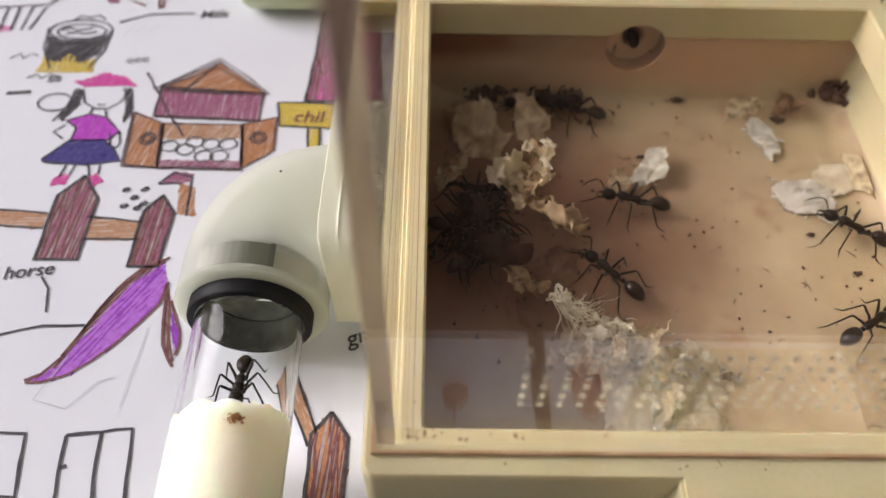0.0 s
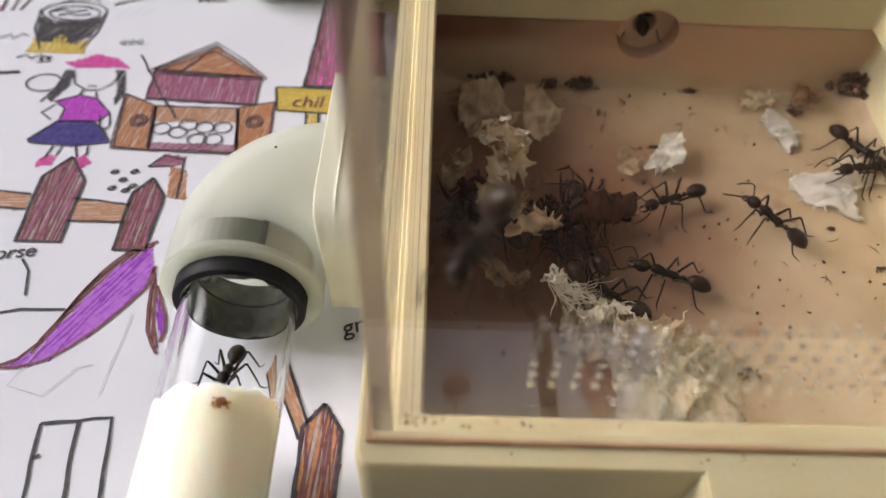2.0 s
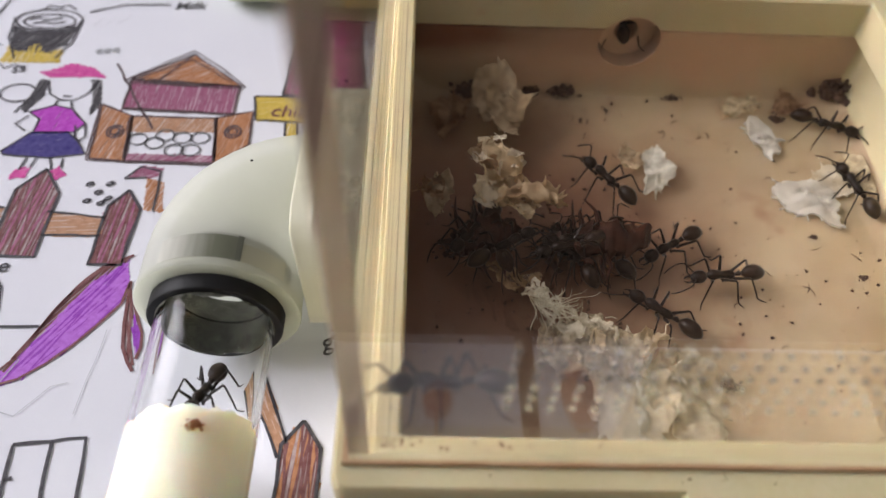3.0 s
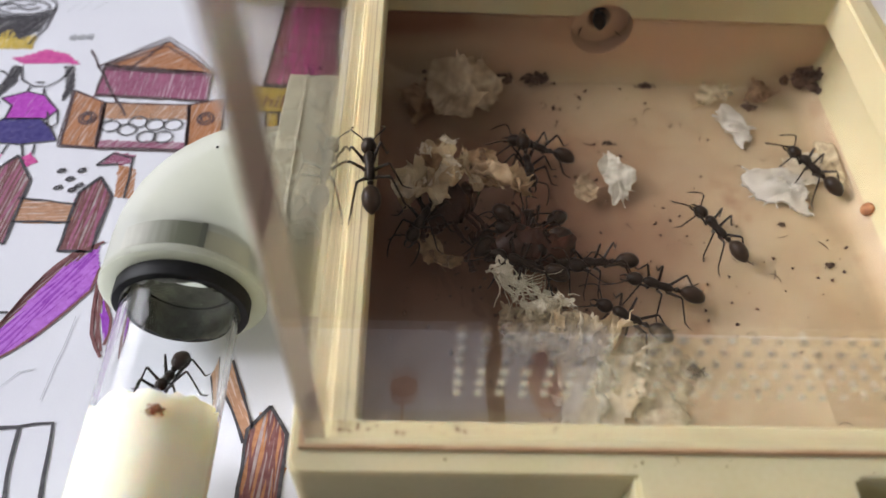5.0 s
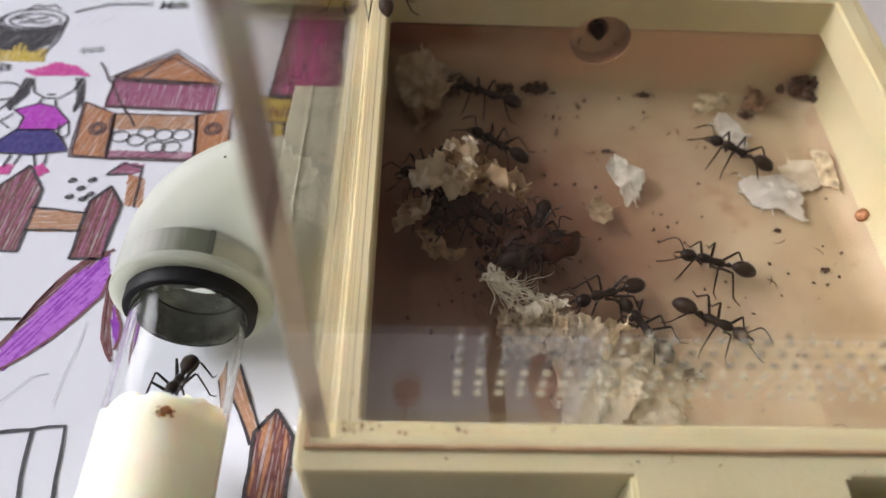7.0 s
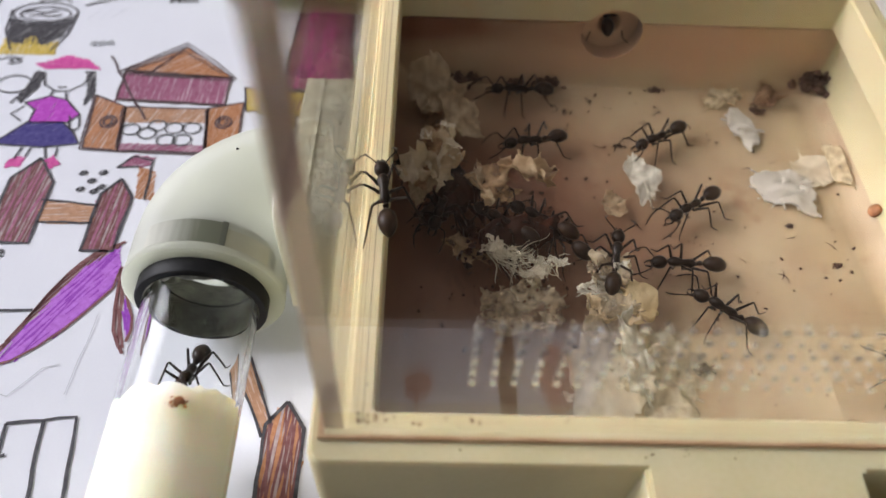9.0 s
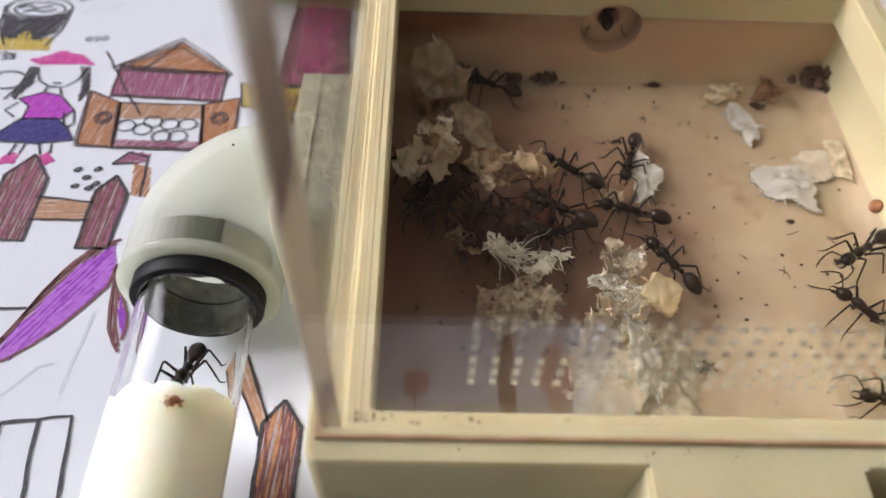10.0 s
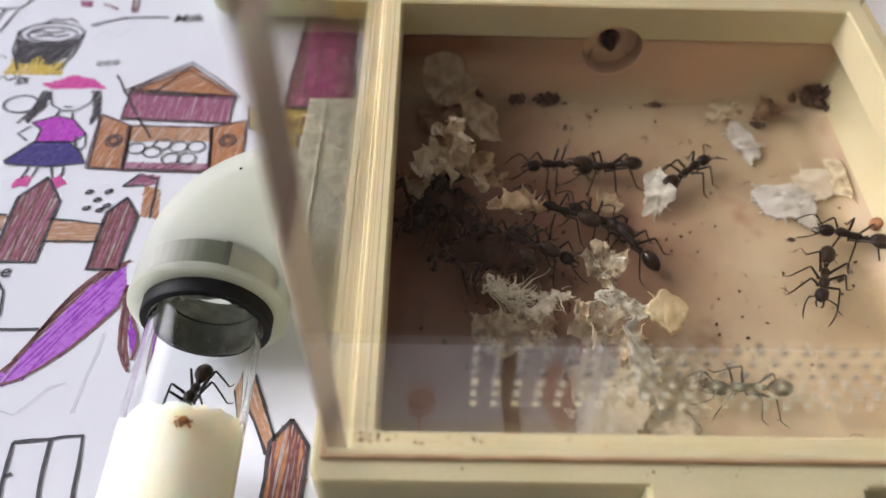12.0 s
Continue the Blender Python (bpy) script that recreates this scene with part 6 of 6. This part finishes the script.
# ---- what moves ----
# seconds, x, y, z (mm) and turn (degrees) of the pieces that the ants pull about
PULLED = {
    "frilly_flake": [(0, 19, 85.8, 12, 0), (0.5, 17.6, 85.1, 12, 12), (1, 20.1, 85.2, 12, 22), (1.5, 14, 82.8, 12, 40), (2, 13.5, 85.3, 12, 66), (2.5, 16.6, 85.2, 12, 80), (3, 15.2, 83.7, 12, 58), (5, 10.9, 81.3, 12, 20), (5.5, 10.3, 82.9, 12, 8), (6, 17.9, 92.4, 12, -20), (6.5, 17, 92.6, 12, -30), (7, 13.6, 83.7, 12, 8), (7.5, 11.8, 81.2, 12, 20), (9.5, 8.8, 85.5, 12, 26), (10, 8.9, 85, 12, 25), (11, 11.2, 89.1, 12, 32), (12, 10.5, 89.7, 12, 30)],
    "buff_curl": [(0, 22.7, 75.4, 11.5, -20), (0.5, 19.7, 75.8, 11.5, 0), (1, 20.1, 77.1, 11.5, 10), (1.5, 17.2, 73.2, 11.5, 25), (2, 17.9, 71.1, 11.5, 35), (2.5, 18.4, 72, 11.5, 45), (3, 21.5, 78.9, 11.5, 10), (5, 21.2, 79.9, 11.5, -10), (5.5, 20.2, 74.2, 11.5, 5), (6, 22.6, 79, 11.5, -25), (6.5, 22.3, 80.9, 11.5, -30), (7, 20.8, 80.7, 11.5, -20), (7.5, 23.1, 80.1, 11.5, -10), (9.5, 23.2, 82.1, 11.5, -5), (10, 23.5, 81.7, 11.5, -5), (11, 22.9, 78.8, 11.5, 12), (12, 21.3, 78.2, 11.5, 20)],
    "smooth_flake": [(0, 18.5, 82.9, 10.5, 0), (1, 16.9, 82.4, 10.5, 10), (2, 13.8, 78.1, 10.5, 40), (2.5, 16.5, 79.8, 10.5, 60), (3, 18.6, 80.5, 10.5, 40), (5, 18.1, 83.5, 10.5, 10), (5.5, 20.9, 84.7, 10.5, 0), (6, 21, 87.2, 10.5, -30), (6.5, 20.3, 88.3, 10.5, -36), (7, 17.3, 83.8, 10.5, -10), (7.5, 18.1, 80.2, 10.5, 0), (10, 18, 83, 10.5, 12), (11, 16.6, 86.4, 10.5, 18), (12, 16.2, 86.8, 10.5, 20)],
    "left_flap": [(0, 6.5, 86.1, 10, 0), (1, 6.5, 87.1, 10, 5), (2, 6.8, 83.4, 10, 14), (3, 7.2, 80.6, 10, 24), (5, 8, 79.2, 10, 10), (5.5, 7.9, 79, 10, 8), (6, 8.3, 72.9, 10, -20), (7, 7.3, 75.7, 10, -10), (7.5, 8, 75.4, 10, 0), (10, 6.8, 83.7, 10, 20), (12, 6.5, 84.6, 10, 24)],
    "low_flake": [(0, 17.2, 68.6, 7, 0), (1, 15.3, 69.8, 7, 8), (2, 13, 67.4, 7, 12), (2.5, 15.4, 66.7, 7, 20), (3, 17.3, 69.2, 7, 14), (5, 11.1, 71.2, 7, -10), (5.5, 9.6, 70.5, 7, -16), (6, 12, 70.7, 7, -10), (7, 11.2, 73.2, 7, 0), (7.5, 12, 69.7, 7, 4), (10, 14.7, 72.2, 7, 30), (11, 16.1, 71, 7, 50), (12, 17.1, 69.2, 7, 66)],
    "prey_two": [(0, 11.4, 78.5, 8, 60), (1, 10.2, 78.8, 8, 50), (2, 10.3, 79.1, 8, 40), (3, 14.3, 74.9, 8, 18), (5, 13.9, 77.8, 8, 40), (5.5, 14.1, 78.8, 8, 50), (6, 15.4, 85.8, 8, 62), (6.5, 15.3, 85, 8, 58), (7.5, 14.5, 76.6, 8, 40), (10, 11.4, 81.6, 8, 36), (11, 10.5, 81.5, 8, 30), (12, 9.5, 81.2, 8, 30)],
    "prey": [(0, 12.3, 73.1, 8, -20), (1, 12.1, 74.4, 8, -10), (1.5, 22.7, 80.8, 8, 0), (2, 27.6, 78.1, 8, 6), (2.5, 29.3, 76.4, 8, 8), (3, 31.7, 74.4, 8, 4), (5, 24.6, 70.8, 8, -6), (5.5, 24.2, 71.7, 8, -4), (6, 24.3, 71.8, 8, -2), (7, 25.7, 72, 8, 0), (7.5, 24.2, 71.4, 8, 2), (10, 20.9, 73.7, 8, 8), (11, 19.9, 73.5, 8, 0), (12, 17.1, 72.6, 8, -12)],
    "veil_one": [(0, 11.3, 96, 9, 0), (2.5, 11.7, 98.7, 9, 0), (3, 17.1, 103.7, 9, 5), (5, 14.1, 101.9, 9, -5), (5.5, 12.9, 100.1, 9, -8), (6, 11.5, 100.9, 9, -10), (7, 8.2, 106, 9, 0), (7.5, 8.3, 102.6, 9, 4), (10, 9.9, 105.7, 9, 14), (11, 11.2, 109.1, 9, 10), (12, 11, 109.3, 9, 10)],
    "veil_two": [(0, 20.4, 100.6, 8, 0), (2.5, 20.5, 98.8, 8, 0), (3, 18, 102.1, 8, 20), (5, 19, 105, 8, 10), (5.5, 18.9, 104.6, 8, 8), (6, 19.6, 106.6, 8, 6), (7, 10.2, 111.8, 8, 20), (7.5, 10.1, 109.7, 8, 24), (10, 15.8, 94.7, 8, 40), (11, 16.2, 101.3, 8, 36), (12, 16.4, 101.6, 8, 34)],
    "white_flake": [(0, 41.5, 92.4, 5.2, -38), (1, 42.1, 95.4, 5.2, -36), (2, 42.3, 93.3, 5.2, -36), (2.5, 41.6, 92.1, 5.2, -30), (3, 43.1, 91.4, 5.2, -10), (5, 40.8, 87.1, 5.2, 8), (5.5, 40.9, 86.2, 5.2, 8), (6, 41.2, 86.3, 5.2, 10), (7, 42.8, 88.5, 5.2, 14), (7.5, 42.2, 86, 5.2, 14), (9.5, 43.7, 87.7, 5.2, 8), (10, 43.6, 87, 5.2, 2), (11, 45.7, 85.5, 5.2, -4), (12, 45.6, 87.6, 5.2, -14)],
    "white_wing": [(0, 35.4, 89.8, 4.8, 0), (1, 35.1, 94, 4.8, 10), (2, 35, 91.4, 4.8, 20), (3, 38.8, 94.9, 4.8, 30), (5, 35.3, 85.2, 4.8, 10), (5.5, 34.9, 84.5, 4.8, 10), (7.5, 37.8, 81.9, 4.8, 20), (10, 37.4, 83, 4.8, 30), (11, 35.6, 83.8, 4.8, 40), (12, 36.8, 86.1, 4.8, 46)],
    "yellow_chip": [(0, 35.3, 53.2, 4.2, 30), (7.5, 32.9, 55.4, 4.2, 26), (9.5, 40.3, 63.8, 8.2, 5), (10, 41.2, 62.7, 8.2, 0), (11, 39.5, 61.9, 8.2, -4), (12, 41.8, 63, 8.2, -8)],
    "lace_piece": [(0, 31.1, 55.3, 5.5, 10), (5.5, 28, 57.5, 5.5, 10), (7.5, 29.2, 58.3, 5.5, 8), (9.5, 35.5, 67.4, 9, -4), (10, 36.1, 67, 9, -8), (11, 34.2, 67, 9, -14), (12, 33.6, 70.1, 9, -18)],
    "net_strip": [(0, 33.2, 53.6, 5, -4), (5.5, 30.8, 55.5, 5, -6), (7.5, 31.7, 56.2, 5, -8), (9.5, 34.4, 64, 9, -12), (10, 35, 63.1, 9, -14), (11, 32.4, 62.8, 9, -12), (12, 35.7, 63.5, 9, -20)],
    "tuft": [(0, 26.7, 60.3, 8, -12), (2.5, 24.8, 61.5, 8, -12), (3, 24.8, 61.2, 8, -14), (5, 24.6, 62.7, 8, -14), (5.5, 24.7, 62.9, 8, -12), (6, 24.1, 62.7, 8, -12), (7, 23.8, 62.8, 8, -8), (7.5, 22.5, 62, 8, -4), (9.5, 22.7, 68.8, 8, 4), (10, 23.2, 67.9, 8, 6), (11, 21.5, 65.9, 8, 4), (12, 22.6, 64.2, 8, 8)],
    "gauze_low": [(0, 27.8, 56.6, 6.5, 0), (5.5, 25.5, 58.6, 6.5, 0), (7.5, 25, 58.9, 6.5, 4), (9.5, 20.9, 61.5, 6.5, 8), (10, 21.2, 61, 6.5, 8), (12, 19.9, 60.4, 6.5, 14)],
    "brown_gauze": [(0, 32.1, 54.4, 7.5, 0), (5.5, 29.7, 56.8, 7.5, 0), (7.5, 30.9, 57.5, 7.5, 4), (9.5, 34.4, 59.9, 7.5, 8), (10, 34.9, 59.1, 7.5, 8), (11, 32.4, 59, 7.5, 4), (12, 31.7, 60.9, 7.5, 0)],
    "veil_strip": [(0, 36.1, 50.1, 5, 0), (5.5, 34.4, 49.5, 5, 0), (7.5, 34.9, 50, 5, 0), (9.5, 37.2, 54.2, 7.5, 8), (10, 37.5, 53.3, 7.5, 8), (11, 37.3, 53.9, 7.5, 8), (12, 37.4, 54.4, 7.5, 10)],
}
def way_at(rows, t):
    """x, y between rows."""
    for p, q in zip(rows, rows[1:]):
        if p[0] <= t <= q[0]:
            w = (t - p[0]) / max(1e-6, q[0] - p[0])
            return p[1] + (q[1] - p[1]) * w, p[2] + (q[2] - p[2]) * w
    return rows[-1][1], rows[-1][2]


def step_legs(ant, rows, seed):
    """Legs swing with the way gone, in two sets of three; a resting ant still fidgets a little."""
    g = random.Random(seed)
    gone, last, times = 0.0, way_at(rows, 0), []
    for k in range(49):
        t = k * 0.25
        here = way_at(rows, t)
        gone += math.hypot(here[0] - last[0], here[1] - last[1])
        last = here
        times.append((t, gone))
    legs = [o for o in ant.children if o.name.startswith("leg")]
    for i, leg in enumerate(legs):
        x, a, _ = LEGS[i // 2]
        s = (-1, 1)[i % 2]
        off = math.pi * ((i // 2 + i % 2) % 2)
        base = g.uniform(-9, 9)
        made = []
        for t, d in times:
            swing = 15 * math.sin(d * 1.25 + off) + base + 3 * math.sin(t * 2.1 + i + seed)
            made.append((t, at(x, 0.38 * s, -0.15, 0, 0, (a + swing) * s)))
        walk(leg, made)


def upright(x, y, z, heading, up):
    """A pose from a heading and an up direction."""
    f, u = Vector(heading).normalized(), Vector(up).normalized()
    f = (f - u * f.dot(u)).normalized()
    m = Matrix((f, u.cross(f), u)).transposed().to_4x4()
    return Matrix.Translation((x * MM, y * MM, z * MM)) @ m


def motions():
    for k, (ant, rows) in enumerate(zip(colony, WAYS)):
        raise_by = (5.9, 5.9, 5.9, 5.9, 5.9, 5.9, 6.4, 9.0, 9.6, 9.0, 9.4, 7.6, 8.4, 7.0)[k]
        walk(ant, [(t, at(x, y, raise_by, 0, 0, a)) for t, x, y, a in rows])
        step_legs(ant, rows, k)
    # along the front panel, over the corner, along the side rim
    on = 37.8
    rows = [(0.0, upright(26, on, 96, (-0.2, 0, -1), (0, 1, 0))), (0.8, upright(25.2, on, 86, (-0.3, 0, -1), (0, 1, 0))), (1.0, upright(23.8, on, 80, (-0.5, 0, -1), (0, 1, 0))),
            (1.2, upright(18.4, on, 71, (-1, 0, -0.35), (0, 1, 0))), (1.5, upright(13.6, on, 66.5, (-1, 0, -0.4), (0, 1, 0))), (1.6, upright(10.8, on, 64.5, (-1, 0, -0.5), (0, 1, 0))),
            (2.0, upright(6.8, on, 51, (-0.3, 0, -1), (0, 1, 0))), (2.5, upright(7.5, on, 36.4, (-1, 0, -0.4), (0, 1, 0))), (3.2, upright(6.6, on, 33.2, (-1, 0, -0.1), (0, 1, 0))),
            (3.7, upright(3.6, 41, 27.5, (-0.4, 0.8, -0.3), (0.3, 0.5, 1))), (4.2, at(2.4, 54, 26.0, 0, 0, 92)), (4.8, at(2.6, 68.2, 26.0, 0, 0, 97)), (5.0, at(2.9, 68.6, 26.0, 0, 0, 95)),
            (5.5, at(5.2, 77.6, 25.6, 0, 0, 50)), (6.0, at(2.9, 81.0, 26.0, 0, 0, 74)), (6.5, at(1.9, 100.0, 26.0, 0, 0, 89)), (7.0, at(2.2, 109.0, 26.0, 0, 0, 100)),
            (7.5, at(4.1, 97.7, 26.0, 0, 0, 100)), (7.7, at(4.1, 96.4, 26.0, 0, 0, 102)), (8.5, at(3.0, 78, 26.0, 0, 0, 97)), (9.3, at(2.8, 62.0, 26.0, 0, 0, 98)),
            (9.6, at(1.9, 73, 26.0, 0, 0, 96)), (9.8, at(1.8, 91, 26.0, 0, 0, 93)),
            (9.92, upright(2.0, 106, 27.5, (0, 0.75, 0.6), (0, -0.6, 0.75))), (10.0, upright(2.4, 112.9, 36, (0, 0.1, 1), (0, -1, 0))), (10.6, upright(3, 112.9, 50, (0.05, 0, 1), (0, -1, 0))),
            (12.0, upright(5, 112.9, 62, (0.2, 0, 1), (0, -1, 0)))]
    walk(climber, rows)
    step_legs(climber, [(0, 23, 88), (1, 22, 76), (1.6, 11, 64), (2, 7, 51), (3.2, 6, 33), (4.8, 3, 68), (6, 3, 80), (7, 2, 109), (9.3, 3, 62), (10.4, 2, 109), (12, 2, 109)], 31)
    rows = [(0.0, 70.0, 40.6, 186), (8.4, 70.0, 40.6, 182), (9.5, 73.5, 46.0, 172), (10.5, 66.4, 51.2, 160), (11.0, 63.0, 54.4, 125), (11.5, 54.6, 52.4, 170), (12.0, 51.6, 52.4, 182)]
    walk(front_ant, [(t, at(x, y, 5.9, 0, 0, a)) for t, x, y, a in rows])
    step_legs(front_ant, [(t, x, y) for t, x, y, _ in rows], 32)
    walk(port_ant, [(t, at(39.5, y, 13.6, 0, 0, a)) for t, y, a in ((0.0, 121.0, 94), (3.0, 120.6, 86), (6.0, 121.2, 95), (9.0, 120.7, 88), (12.0, 121.0, 93))])
    walk(tube_ant, [(t, at(x, y, 9.2, 0, -30, a)) for t, x, y, a in ((0.0, -21.4, 48.6, -84), (1.5, -21.4, 48.0, -88), (3.2, -21.2, 48.0, -99), (5.5, -21.4, 47.6, -96),
                                                                     (7.7, -21.2, 47.8, -94), (9.5, -21.2, 48.0, -93), (12.0, -21.3, 47.8, -91))])
    step_legs(tube_ant, [(0, -22, 50), (12, -22, 49)], 33)
    lean = {"frilly_flake": (frilly_flake, 14, -12), "buff_curl": (buff_curl, -18, 22), "smooth_flake": (smooth_flake, 10, 8), "left_flap": (left_flap, -8, -30), "low_flake": (low_flake, 12, 6),
            "prey": (prey, 6, -5), "prey_two": (prey_two, 6, -5), "veil_one": (veil_one, 34, -10), "veil_two": (veil_two, 28, 8), "white_flake": (white_flake, 12, -14), "white_wing": (white_wing, 10, 10),
            "yellow_chip": (yellow_chip, 14, 10), "lace_piece": (lace_piece, 14, 8), "net_strip": (net_strip, 18, 6), "tuft": (tuft, 0, 0), "gauze_low": (gauze_low, 12, -6),
            "brown_gauze": (brown_gauze, 14, 8), "veil_strip": (veil_strip, 16, 12)}
    for key, (thing, rx, ry) in lean.items():
        rows = PULLED[key]
        if rows[-1][0] < 12:
            rows = rows + [(12.0, *rows[-1][1:])]
        walk(thing, [(t, at(x, y, z, rx, ry, a)) for t, x, y, z, a in rows])


motions()
